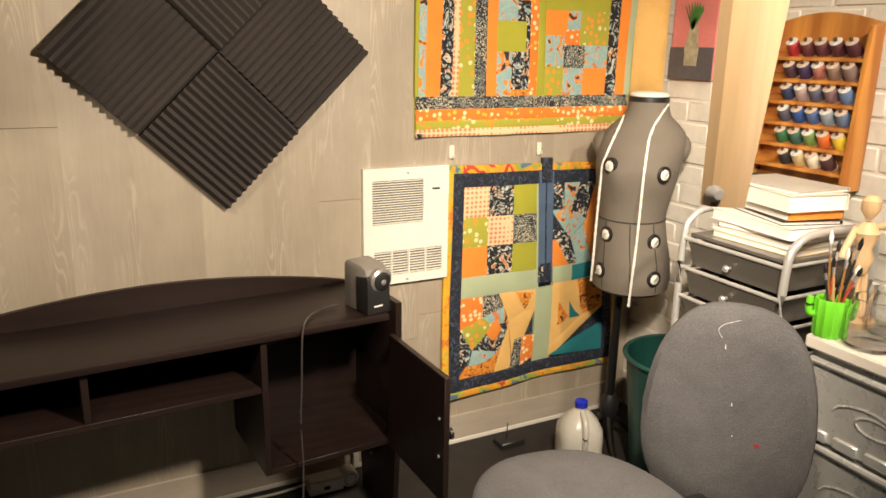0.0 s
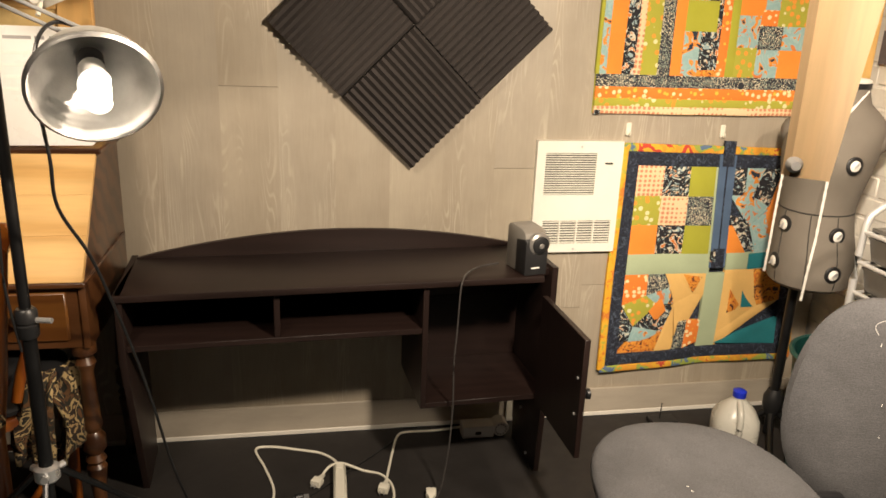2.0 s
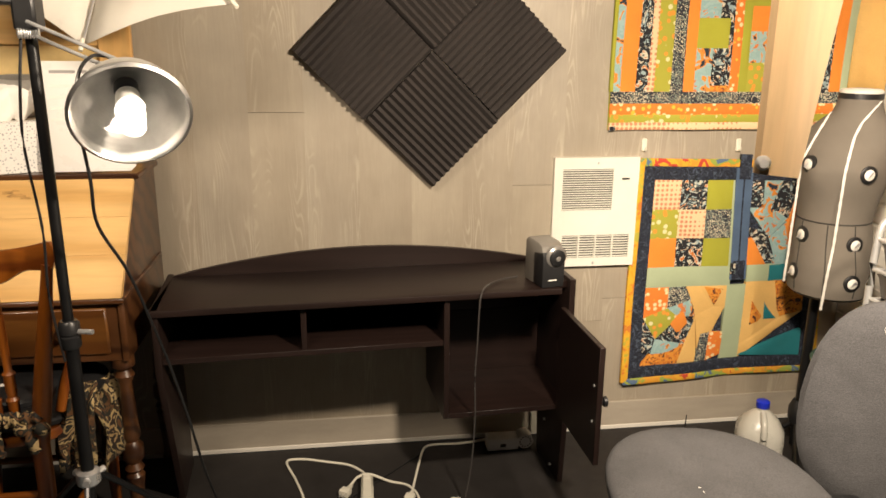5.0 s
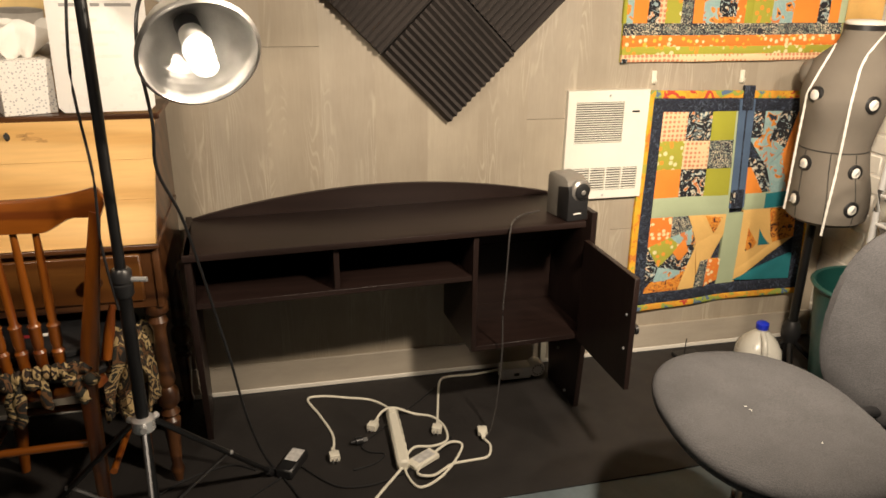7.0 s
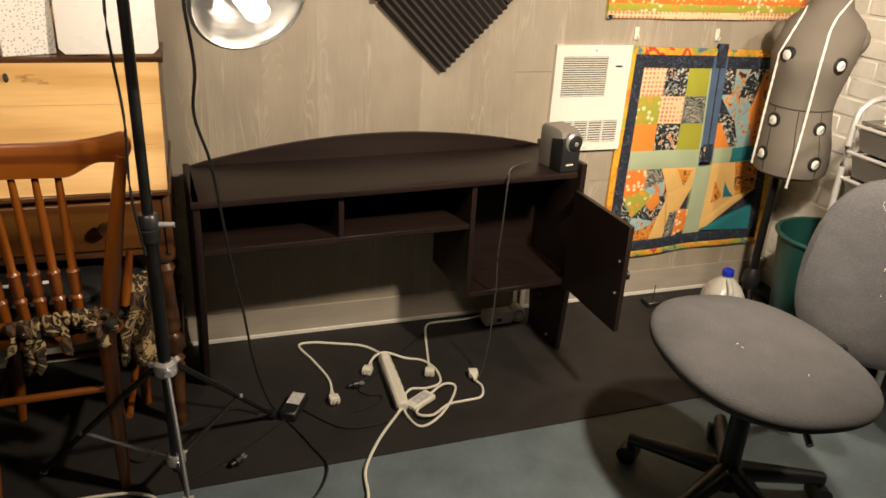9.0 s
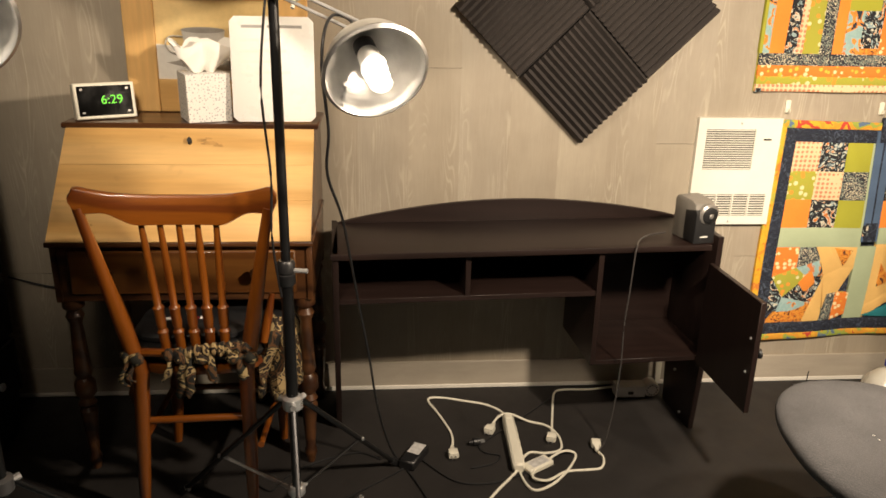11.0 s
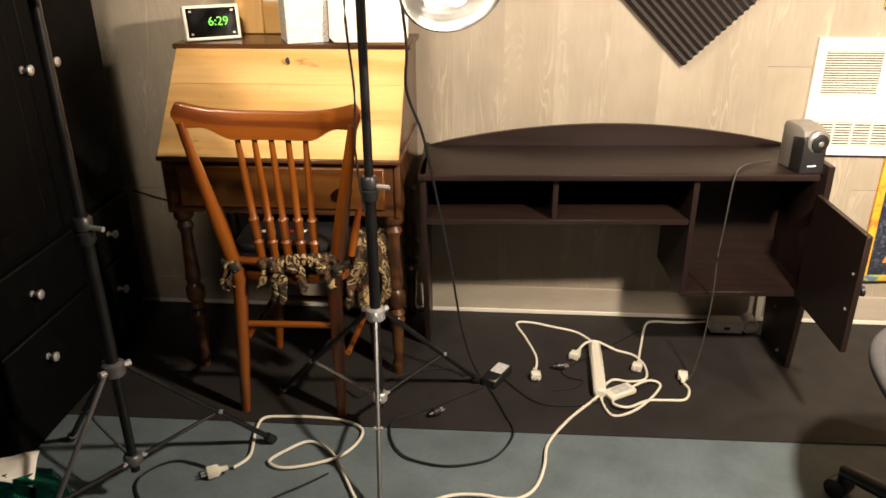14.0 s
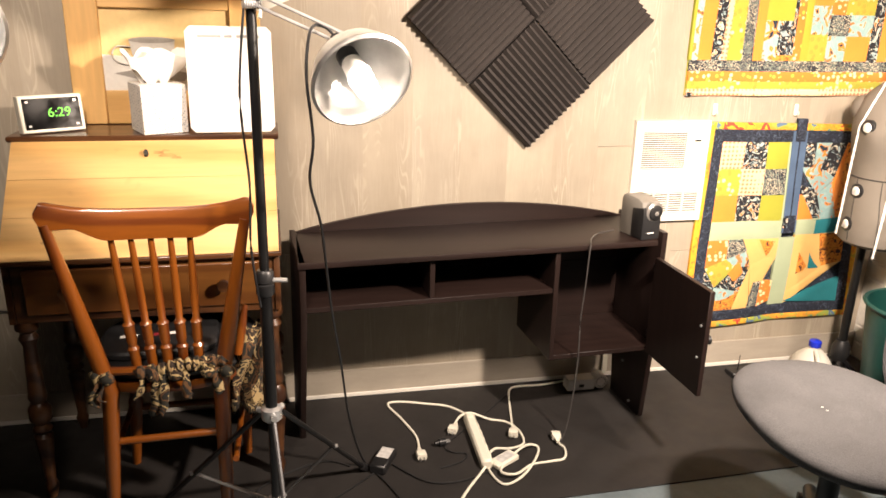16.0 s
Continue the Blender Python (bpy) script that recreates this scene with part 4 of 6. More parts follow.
sack = thing("black_bag", (-1.19, -0.515, 0.5085, 0, 0, 4), "flat black bag with small labels lying on the chair", "bag")
part("body", loft([oval(0, 0, z_, 0.150 * q, 0.120 * q, 32, 4) for z_, q in ((0.0, 0.96), (0.005, 1.0), (0.016, 1.0), (0.022, 0.95))]), BLACK, sack)
for x0, x1, mt in ((-0.02, 0.008, RED), (0.012, 0.045, PAPER), (-0.105, -0.06, PAPER)):
    part("label", box(x0, x1, -0.016, 0.0, 0.0215, 0.023, 0), mt, sack, "small plain label bar")
single("wall_cable", tube([(-1.93, -0.006, 0.46), (-1.80, -0.008, 0.425), (-1.70, -0.008, 0.415), (-1.55, -0.01, 0.42), (-1.45, -0.02, 0.45)], 0.003, 6), BLACK, "thin black cable along the wall by the desk", "cable", "cables")

# ---- wooden chair ----
chair = thing("wooden_chair", (-1.165, -0.70, 0.004), "reddish-brown spindle-back wooden chair facing the desk", "chair")
for sgn, xf, xs, xt in ((-1, -0.168, -0.128, -0.215), (1, 0.128, 0.138, 0.222)):
    bm = turned((xf, 0.016, 0.0), (xs, 0.000, 0.46), [(0, 0.013), (0.25, 0.017), (0.7, 0.020), (1, 0.021)], 10)
    turned((xs, 0.0, 0.455), (xt, -0.042, 0.905), [(0, 0.021), (0.3, 0.021), (0.7, 0.016), (1, 0.012)], 10, bm)
    part("back_post", bm, CHAIRWOOD, chair)
crest = bmesh.new()
N = 44
secs = []
for k in range(N + 1):
    s = k / N
    x = -0.230 + 0.474 * s
    e = abs(2 * s - 1)
    y = -0.042 + 0.030 * (1 - e * e)
    ramp_e = min(1.0, max(0.0, (e - 0.40) / 0.34))
    bot = 0.854 + 0.034 * ramp_e * ramp_e * (3 - 2 * ramp_e)
    top = 0.930 + 0.034 * e ** 3
    tip = max(0.0, (e - 0.90) / 0.10)
    shrink = 1 - math.sqrt(max(0.0, 1 - tip * tip))
    bot, top = bot + 0.030 * shrink, top - 0.026 * shrink
    secs.append([(x, y - 0.011, bot + 0.004), (x, y - 0.011, top - 0.007), (x, y - 0.006, top - 0.001), (x, y, top), (x, y + 0.006, top - 0.001), (x, y + 0.011, top - 0.007), (x, y + 0.011, bot + 0.004), (x, y, bot)])
loft(secs, crest)
part("crest_rail", crest, CHAIRWOOD_X, chair)
SP = [(0, 0.008), (0.06, 0.012), (0.16, 0.013), (0.18, 0.015), (0.20, 0.010), (0.24, 0.013), (0.34, 0.013), (0.36, 0.015), (0.38, 0.009), (0.6, 0.010), (1, 0.007)]
for k in range(5):
    part("spindle", turned((-0.060 + 0.037 * k, 0.010, 0.50), (-0.086 + 0.0445 * k, -0.010, 0.872), SP, 10), CHAIRWOOD, chair)
seat = loft([oval(0.012, 0.205, z, 0.205 * q, 0.215 * q, 32, 2.8) for z, q in ((0.440, 0.90), (0.446, 0.98), (0.460, 1.0), (0.472, 0.98), (0.474, 0.9))])
part("seat", seat, CHAIRWOOD_X, chair)
part("back_rail", tube([(-0.13, 0.0, 0.512), (-0.06, -0.012, 0.515), (0.02, -0.015, 0.515), (0.09, -0.012, 0.516), (0.140, 0.0, 0.516)], 0.011, 8, 4), CHAIRWOOD_X, chair)
for x0, x1 in ((-0.17, -0.15), (0.17, 0.19)):
    part("front_leg", turned((x0, 0.385, 0.0), (x1 - 0.02 if x0 > 0 else x1 + 0.02, 0.36, 0.45), [(0, 0.013), (0.3, 0.018), (0.5, 0.022), (0.55, 0.015), (0.6, 0.022), (1, 0.018)], 10), CHAIRWOOD, chair)
part("rung", rod((-0.152, 0.010, 0.305), (0.132, 0.008, 0.312), 0.010, seg=10), CHAIRWOOD_X, chair)
part("rung", rod((-0.165, 0.375, 0.20), (0.175, 0.375, 0.20), 0.010, seg=10), CHAIRWOOD_X, chair)
for x in (-0.158, 0.160):
    part("side_rung", rod((x, 0.012, 0.22), (x * 1.04, 0.37, 0.20), 0.009, seg=10), CHAIRWOOD, chair)
for x0, x1 in ((-0.150, -0.185), (0.180, 0.205)):
    part("arm_brace", turned((x0, 0.03, 0.52), (x1, 0.06, 0.645), [(0, 0.012), (0.5, 0.013), (1, 0.007)], 10), CHAIRWOOD, chair)
cushion = thing("seat_cushion", (-1.153, -0.495, 0.4785), "camouflage cotton seat pad with fabric ties", "cushion")
part("pad", loft([oval(0, 0, z, 0.205 * q, 0.20 * q, 36, 3.0) for z, q in ((0.0, 0.9), (0.006, 1.0), (0.018, 1.02), (0.026, 0.97), (0.030, 0.8))]), BLACK, cushion, "black top of the seat pad")


def ribbon(pts, w, parent, name="tie", twist=0.0):
    out = bmesh.new()
    line = smooth_line(pts, 4)
    rows = []
    for i, p in enumerate(line):
        a = twist * i / len(line) + 0.5 * math.sin(i * 0.9)
        s = Vector((math.cos(a), math.sin(a) * 0.6, 0)) * w * (0.7 + 0.4 * math.sin(i * 0.7 + 1) ** 2)
        rows.append((out.verts.new(p - s), out.verts.new(p + Vector((0, -0.004, 0))), out.verts.new(p + s)))
    for a, b in zip(rows, rows[1:]):
        out.faces.new((a[0], a[1], b[1], b[0])), out.faces.new((a[1], a[2], b[2], b[1]))
    ob = part(name, out, CAMO, parent)
    ob.modifiers.new("thick", "SOLIDIFY").thickness = 0.003
    return ob


for x, drop, tw in ((-0.165, 0.045, 1.2), (-0.150, 0.03, 2.0), (-0.062, 0.035, 1.5), (-0.028, 0.085, 0.4), (-0.012, 0.085, 1.0), (0.040, 0.04, 1.2), (0.112, 0.035, 1.0)):
    ribbon([(x * 0.9, -0.19, 0.030), (x, -0.222, 0.048), (x + 0.006, -0.236, 0.020), (x + 0.012 * math.sin(9 * x), -0.236, -drop * 0.5), (x + 0.02 * math.sin(20 * x), -0.228, -drop)], 0.016, cushion, twist=tw)
for x in (-0.14, -0.03, 0.02, 0.10, 0.145):
    part("knot", loft([oval(x, -0.232, 0.028 + z, r * 1.3, r, 10) for z, r in ((-0.016, 0.004), (-0.008, 0.013), (0.004, 0.015), (0.014, 0.010), (0.018, 0.003))]), CAMO, cushion)
for x0, x1, zz in ((-0.075, 0.030, 0.036), (0.000, 0.085, 0.046), (0.060, 0.150, 0.050)):
    lumps = [(k / 12, (0.010 + 0.009 * abs(math.sin(2.1 * k + 40 * x0))) * (0.5 if k in (0, 12) else 1)) for k in range(13)]
    part("knot", turned((x0, -0.226, zz), (x1, -0.222, zz + 0.008), lumps, 12), CAMO, cushion)
fall, rows = bmesh.new(), []
for j in range(8):
    z = 0.085 - 0.031 * j
    rows.append([fall.verts.new((0.160 + 0.0115 * i + 0.006 * math.sin(1.1 * j) - 0.003 * j, -0.150 + 0.018 * math.sin(1.5 * i + 0.7 * j) + 0.05 * max(0, 1 - j), z + 0.010 * math.sin(0.9 * i))) for i in range(8)])
for a, b in zip(rows, rows[1:]):
    for i in range(7):
        fall.faces.new((a[i], a[i + 1], b[i + 1], b[i]))
part("hanging_cloth", fall, CAMO, cushion).modifiers.new("thick", "SOLIDIFY").thickness = 0.006
skirt = bmesh.new()
rows = []
for j in range(6):
    z = 0.03 - 0.042 * j
    rows.append([skirt.verts.new((0.205 + 0.018 * math.sin(0.9 * i + 0.6 * j) + 0.012 * min(j, 2), -0.10 + 0.022 * i, z + 0.006 * math.sin(1.7 * i))) for i in range(9)])
for a, b in zip(rows, rows[1:]):
    for i in range(8):
        skirt.faces.new((a[i], a[i + 1], b[i + 1], b[i]))
so = part("hanging_cloth", skirt, CAMO, cushion)
so.modifiers.new("thick", "SOLIDIFY").thickness = 0.006

# ---- light stands ----
def light_stand(x, y, height, feet, label, metal):
    st = thing("light_stand", (x, y, 0.0), label, "light stand", "light stands")
    part("lower_tube", rod((0, 0, 0.105), (0, 0, 0.42), 0.0115, seg=12), BLACK_METAL, st)
    part("main_tube", rod((0, 0, 0.41), (0, 0, 0.78), 0.015, seg=12), BLACK_METAL, st)
    part("upper_tube", rod((0, 0, 0.77), (0, 0, height), 0.0115, seg=12), BLACK_METAL, st)
    col = part("collar", turned((0, 0, 0.725), (0, 0, 0.79), [(0, 0.018), (0.1, 0.022), (0.45, 0.022), (0.5, 0.017), (0.55, 0.022), (0.9, 0.022), (1, 0.017)], 14), BLACK, st)
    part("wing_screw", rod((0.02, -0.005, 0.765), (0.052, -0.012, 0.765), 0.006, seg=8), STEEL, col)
    hub = part("hub", turned((0, 0, 0.385), (0, 0, 0.425), [(0, 0.020), (0.15, 0.026), (0.85, 0.026), (1, 0.018)], 14), metal, st)
    slide = part("slider", turned((0, 0, 0.125), (0, 0, 0.155), [(0, 0.018), (0.2, 0.023), (0.8, 0.023), (1, 0.018)], 14), metal, st)
    for i, (fx, fy) in enumerate(feet):
        f = Vector((fx - x, fy - y, 0.010))
        d = Vector((f.x, f.y, 0)).normalized()
        top = d * 0.024 + Vector((0, 0, 0.405))
        leg = part("leg", rod(top, f, 0.0060 if i == 2 else 0.0075, seg=8), DIMMED_STEEL if i == 2 else BLACK_METAL, st)
        part("rubber_foot", rod(f + (top - f).normalized() * 0.03, f, 0.0125, seg=8), BLACK, leg)
        mid = top.lerp(f, 0.58)
        part("brace", rod(d * 0.022 + Vector((0, 0, 0.14)), mid, 0.005, seg=6), metal if i == 1 else BLACK_METAL, st)
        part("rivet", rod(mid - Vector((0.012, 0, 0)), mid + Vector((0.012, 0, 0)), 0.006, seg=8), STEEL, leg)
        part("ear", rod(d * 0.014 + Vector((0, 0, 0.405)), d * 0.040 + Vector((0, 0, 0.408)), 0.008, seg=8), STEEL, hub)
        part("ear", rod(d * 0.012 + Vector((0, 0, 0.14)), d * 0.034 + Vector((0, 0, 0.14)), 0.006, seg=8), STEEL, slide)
    return st


stand = light_stand(-0.903, -0.776, 1.78, ((-0.632, -0.484), (-1.255, -0.592), (-0.856, -1.092)), "black tripod light stand carrying an umbrella and a clamp lamp", STEEL)
part("umbrella_bracket", box(-0.022, 0.022, -0.028, 0.028, 1.395, 1.50, 0.006), BLACK, stand)
part("wing_screw", rod((-0.02, -0.02, 1.45), (-0.055, -0.03, 1.45), 0.007, seg=8), BLACK, stand)
part("umbrella_shaft", rod((0.01, -0.03, 1.76), (0.06, 0.44, 1.812), 0.004, seg=8), STEEL, stand)
# the shade on this stand's hub and slider is put into their darker steel
light_stand(-1.475, -1.085, 1.62, ((-1.205, -0.825), (-1.79, -0.86), (-1.60, -1.42)), "dark tripod light stand beside the black wardrobe", DIMMED_STEEL)


def clamp_lamp(centre, aim, clamp, label):
    """A spun reflector on a spring clamp, with a spiral bulb."""
    lp = thing("clamp_lamp", Matrix.Translation(centre) @ Vector(aim).to_track_quat("Z", "Y").to_matrix().to_4x4(), label, "lamp", "clamp lamps")
    R0 = 0.1065
    prof = [(0.000, R0), (-0.002, R0 + 0.003), (-0.006, R0 + 0.003), (-0.009, R0 - 0.001), (-0.030, 0.100), (-0.060, 0.087), (-0.085, 0.068), (-0.100, 0.040), (-0.104, 0.026)]
    outer = [oval(0, 0, z, r, r, 40) for z, r in prof]
    inner = [oval(0, 0, z + 0.003, r - 0.003, r - 0.003, 40) for z, r in prof[::-1]]
    part("reflector", loft(outer + inner + [outer[0]], None, False), ALU, lp)
    part("socket", turned((0, 0, -0.165), (0, 0, -0.075), [(0, 0.012), (0.1, 0.021), (0.9, 0.023), (1, 0.020)], 18), BLACK, lp)
    bulb = part("bulb_base", turned((0, 0, -0.078), (0, 0, -0.030), [(0, 0.014), (0.2, 0.022), (0.9, 0.024), (1, 0.022)], 18), BULB_BASE, lp)
    pts = []
    for k in range(61):
        s = k / 60
        a = 2 * math.pi * 3.2 * s
        r = 0.022 * (1 - 0.25 * s)
        pts.append((r * math.cos(a), r * math.sin(a), -0.028 + 0.070 * s))
    part("spiral_tube", tube(pts, 0.0062, 8, 1), BULB, bulb, "glowing spiral tube")
    inv = lp.matrix_basis.inverted()
    c = inv @ Vector(clamp)
    j = Vector((0, 0, -0.15))
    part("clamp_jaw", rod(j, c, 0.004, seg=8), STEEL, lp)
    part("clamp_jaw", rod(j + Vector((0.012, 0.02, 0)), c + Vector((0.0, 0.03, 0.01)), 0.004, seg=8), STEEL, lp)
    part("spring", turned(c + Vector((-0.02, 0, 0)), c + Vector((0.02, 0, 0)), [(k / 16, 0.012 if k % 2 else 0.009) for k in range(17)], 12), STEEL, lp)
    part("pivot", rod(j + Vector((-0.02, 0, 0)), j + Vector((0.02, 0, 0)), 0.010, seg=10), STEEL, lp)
    return lp


clamp_lamp((-0.684, -0.955, 1.246), (0.25, -0.82, -0.46), (-0.900, -0.795, 1.392), "spun aluminium clamp lamp with a lit spiral bulb")
clamp_lamp((-1.375, -1.160, 1.335), (0.45, -0.80, -0.42), (-1.475, -1.095, 1.45), "spun aluminium clamp lamp on the second stand")

# white umbrella, opening to the camera side, below the top of the stand
umb = thing("photo_umbrella", Matrix.Translation((-0.834, -0.31, 1.817)) @ Matrix.Rotation(radians(90 - 6), 4, "X"), "white photographic umbrella on the light stand", "umbrella")
RU, seg_u = 0.470, 8
TIPS = [(RU * math.cos(a), RU * math.sin(a)) for a in (math.radians(-96.5) + 2 * math.pi * k / seg_u for k in range(seg_u))]
for k in range(seg_u):
    (x0, y0), (x1, y1) = TIPS[k], TIPS[(k + 1) % seg_u]
    cl = bmesh.new()
    rows = []
    for j in range(7):
        q = j / 6
        row = []
        for i in range(7):
            s = i / 6
            sag = 1 - 0.045 * math.sin(math.pi * s) * q
            row.append(cl.verts.new(((x0 * (1 - s) + x1 * s) * q * sag, (y0 * (1 - s) + y1 * s) * q * sag, -0.02 + 0.17 * q * q)))
        rows.append(row)
    for a, b in zip(rows, rows[1:]):
        for i in range(6):
            if a is rows[0]:
                cl.faces.new((rows[0][3], b[i], b[i + 1]))
            else:
                cl.faces.new((a[i], a[i + 1], b[i + 1], b[i]))
    bmesh.ops.delete(cl, geom=[v for v in cl.verts if not v.link_faces], context="VERTS")
    c_ob = part("canopy_panel", cl, UMBRELLA, umb)
    c_ob.modifiers.new("thick", "SOLIDIFY").thickness = 0.0012
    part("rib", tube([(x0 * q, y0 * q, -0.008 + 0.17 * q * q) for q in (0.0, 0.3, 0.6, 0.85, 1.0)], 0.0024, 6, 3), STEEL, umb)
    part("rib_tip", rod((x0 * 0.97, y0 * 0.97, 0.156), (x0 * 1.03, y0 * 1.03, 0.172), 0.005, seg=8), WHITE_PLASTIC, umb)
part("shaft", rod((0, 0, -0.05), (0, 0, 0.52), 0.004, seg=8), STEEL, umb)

# ---- cables, strip and small gear on the floor ----
def cable(name, pts, r, material, label):
    return single(name, tube([(p[0], p[1], (p[2] if len(p) > 2 else r + 0.005)) for p in pts], r, 8, 6), material, label, "cable", "cables")


cable("lamp_cord", [(-0.727, -0.812, 1.325), (-0.745, -0.806, 1.345), (-0.775, -0.840, 1.350), (-0.79, -0.885, 1.315), (-0.795, -0.90, 1.24), (-0.785, -0.90, 1.12), (-0.793, -0.86, 1.02), (-0.768, -0.78, 0.90), (-0.752, -0.70, 0.76), (-0.735, -0.62, 0.60), (-0.712, -0.58, 0.44), (-0.69, -0.53, 0.25), (-0.66, -0.49, 0.10), (-0.625, -0.47, 0.012), (-0.58, -0.50, 0.010)], 0.0035, BLACK, "black lamp cord hanging from the clamp lamp to the floor")
cable("lamp_cord", [(-0.915, -0.79, 1.40), (-0.935, -0.80, 1.2), (-0.925, -0.79, 1.0), (-0.93, -0.79, 0.85), (-0.915, -0.79, 0.70)], 0.003, BLACK, "thin black cord running down the light stand")
strip = thing("power_strip", (-0.250, -0.405, 0.0045, 0, 0, 87.5), "white power strip lying on the mat", "power strip")
part("body", box(-0.148, 0.148, -0.019, 0.019, 0, 0.036, 0.007), WHITE_PLASTIC, strip)
for k in range(5):
    x = -0.10 + 0.042 * k
    so_ = part("socket", box(x - 0.013, x + 0.013, -0.0202, -0.019, 0.006, 0.030, 0), WHITE_PLASTIC, strip)
    for dz in (0.013, 0.023):
        part("slot", box(x - 0.004, x + 0.004, -0.0208, -0.0201, dz - 0.0012, dz + 0.0012, 0), SLOT, so_)
part("switch", box(0.112, 0.135, -0.010, 0.010, 0.036, 0.0385, 0.001), WHITE_PLASTIC, strip, "rocker switch")


def plug(place, turn, label="white plug on the end of a cable"):
    p = thing("plug", (place[0], place[1], 0.006, 0, 0, turn), label, "plug", "plugs")
    part("body", loft([[(x, y * w, 0.013 + z * w) for y, z in ((-0.014, -0.010), (0.014, -0.010), (0.016, 0), (0.014, 0.010), (-0.014, 0.010), (-0.016, 0))] for x, w in ((-0.035, 0.35), (-0.015, 0.5), (-0.008, 1.0), (0.018, 1.05), (0.020, 0.95))]), WHITE_PLASTIC, p)
    for y in (-0.006, 0.006):
        part("prong", box(0.020, 0.036, y - 0.001, y + 0.001, 0.010, 0.016, 0), STEEL, p)
    return p


plug((-0.450, -0.450), -88), plug((0.020, -0.428), 80), plug((-0.312, -0.318), -120), plug((-1.322, -0.977), 210, "white extension socket end on the floor"), plug((-0.115, -0.375), -110)
cable("white_cable", [(-0.450, -0.420), (-0.444, -0.330), (-0.475, -0.21), (-0.508, -0.105), (-0.46, -0.092), (-0.375, -0.120), (-0.300, -0.150), (-0.255, -0.20), (-0.247, -0.258, 0.02)], 0.0042, WHITE_PLASTIC, "white mains cable looping to the power strip")
cable("white_cable", [(0.190, -0.075, 0.03), (0.10, -0.056), (0.0, -0.054), (-0.036, -0.075), (-0.060, -0.15), (-0.085, -0.25), (-0.108, -0.345)], 0.0042, WHITE_PLASTIC, "white mains cable from the adapter box by the wall")
cable("white_cable", [(-0.302, -0.285), (-0.275, -0.262, 0.03), (-0.235, -0.258, 0.036), (-0.17, -0.265), (-0.115, -0.295), (-0.088, -0.36), (-0.098, -0.435), (-0.15, -0.455), (-0.205, -0.450), (-0.245, -0.51), (-0.250, -0.58), (-0.226, -0.640), (-0.165, -0.615), (-0.10, -0.545), (-0.057, -0.468), (-0.095, -0.462, 0.02), (-0.16, -0.51, 0.02), (-0.222, -0.585, 0.02), (-0.18, -0.61, 0.02), (-0.111, -0.556), (-0.05, -0.55), (0.005, -0.542), (0.028, -0.49), (0.020, -0.455)], 0.0042, WHITE_PLASTIC, "white mains cable coiled in loose loops")
cable("extension_cord", [(-0.255, -0.545, 0.018), (-0.285, -0.575), (-0.36, -0.67), (-0.425, -0.784), (-0.440, -0.88), (-0.463, -0.96), (-0.500, -1.005), (-0.545, -1.015), (-0.61, -1.005), (-0.685, -1.013), (-0.76, -1.055), (-0.820, -1.092), (-0.875, -1.088), (-0.920, -1.055), (-0.97, -0.965), (-1.015, -0.885), (-1.06, -0.840), (-1.108, -0.826), (-1.16, -0.87), (-1.192, -0.915), (-1.165, -0.937), (-1.125, -0.937), (-1.06, -0.915), (-0.998, -0.886, 0.016), (-0.965, -0.82), (-0.962, -0.760), (-1.02, -0.722), (-1.121, -0.712), (-1.20, -0.715), (-1.265, -0.728), (-1.268, -0.80), (-1.252, -0.897), (-1.282, -0.949)], 0.0045, WHITE_PLASTIC, "long white extension cord winding over the floor")
cable("black_cable", [(-0.56, -0.46), (-0.62, -0.52), (-0.72, -0.60), (-0.80, -0.66), (-0.878, -0.716), (-0.87, -0.80), (-0.822, -0.868), (-0.724, -0.897), (-0.64, -0.885), (-0.569, -0.845), (-0.523, -0.745), (-0.55, -0.65), (-0.578, -0.571), (-0.60, -0.52)], 0.0030, BLACK, "black cable looping from mat to floor")
cable("black_cable", [(-0.55, -0.47), (-0.46, -0.58), (-0.37, -0.60), (-0.28, -0.575), (-0.15, -0.50), (-0.08, -0.42)], 0.0030, BLACK, "black cable lying on the mat")
cable("black_cable", [(-0.40, -0.52), (-0.33, -0.50), (-0.30, -0.46), (-0.345, -0.44), (-0.36, -0.40), (-0.30, -0.34), (-0.15, -0.20), (-0.05, -0.10)], 0.0026, BLACK, "thin black cable lying on the mat")
cable("black_cable", [(-1.30, -0.97), (-1.45, -0.93), (-1.52, -1.02), (-1.42, -1.13), (-1.25, -1.12), (-1.10, -1.02), (-1.02, -0.95)], 0.0028, BLACK, "black cable on the floor by the second stand")
cable("black_cable", [(-1.06, -0.55), (-1.0, -0.60), (-0.95, -0.52), (-0.85, -0.45), (-0.75, -0.42), (-0.68, -0.46)], 0.003, BLACK, "black cable under the desk")
adp = thing("power_adapter", (-0.575, -0.465, 0.0045, 0, 0, 62), "black laptop power adapter with a pale label", "adapter")
part("body", box(-0.058, 0.058, -0.026, 0.026, 0, 0.032, 0.005), BLACK, adp)
part("label", box(-0.010, 0.048, -0.020, 0.020, 0.0318, 0.0325, 0), FADED, adp, "pale printed label")
blk = thing("wall_box", (0.268, -0.095, 0.0045), "grey plastic adapter box with a round vent on the mat", "adapter box")
part("body", box(-0.085, 0.026, -0.022, 0.030, 0, 0.046, 0.003), GREY_ABS, blk)
vent = part("round_vent", turned((0.050, -0.02, 0.029), (0.050, 0.028, 0.029), [(0, 0.026), (0.1, 0.029), (1, 0.029)], 24), GREY_ABS, blk)
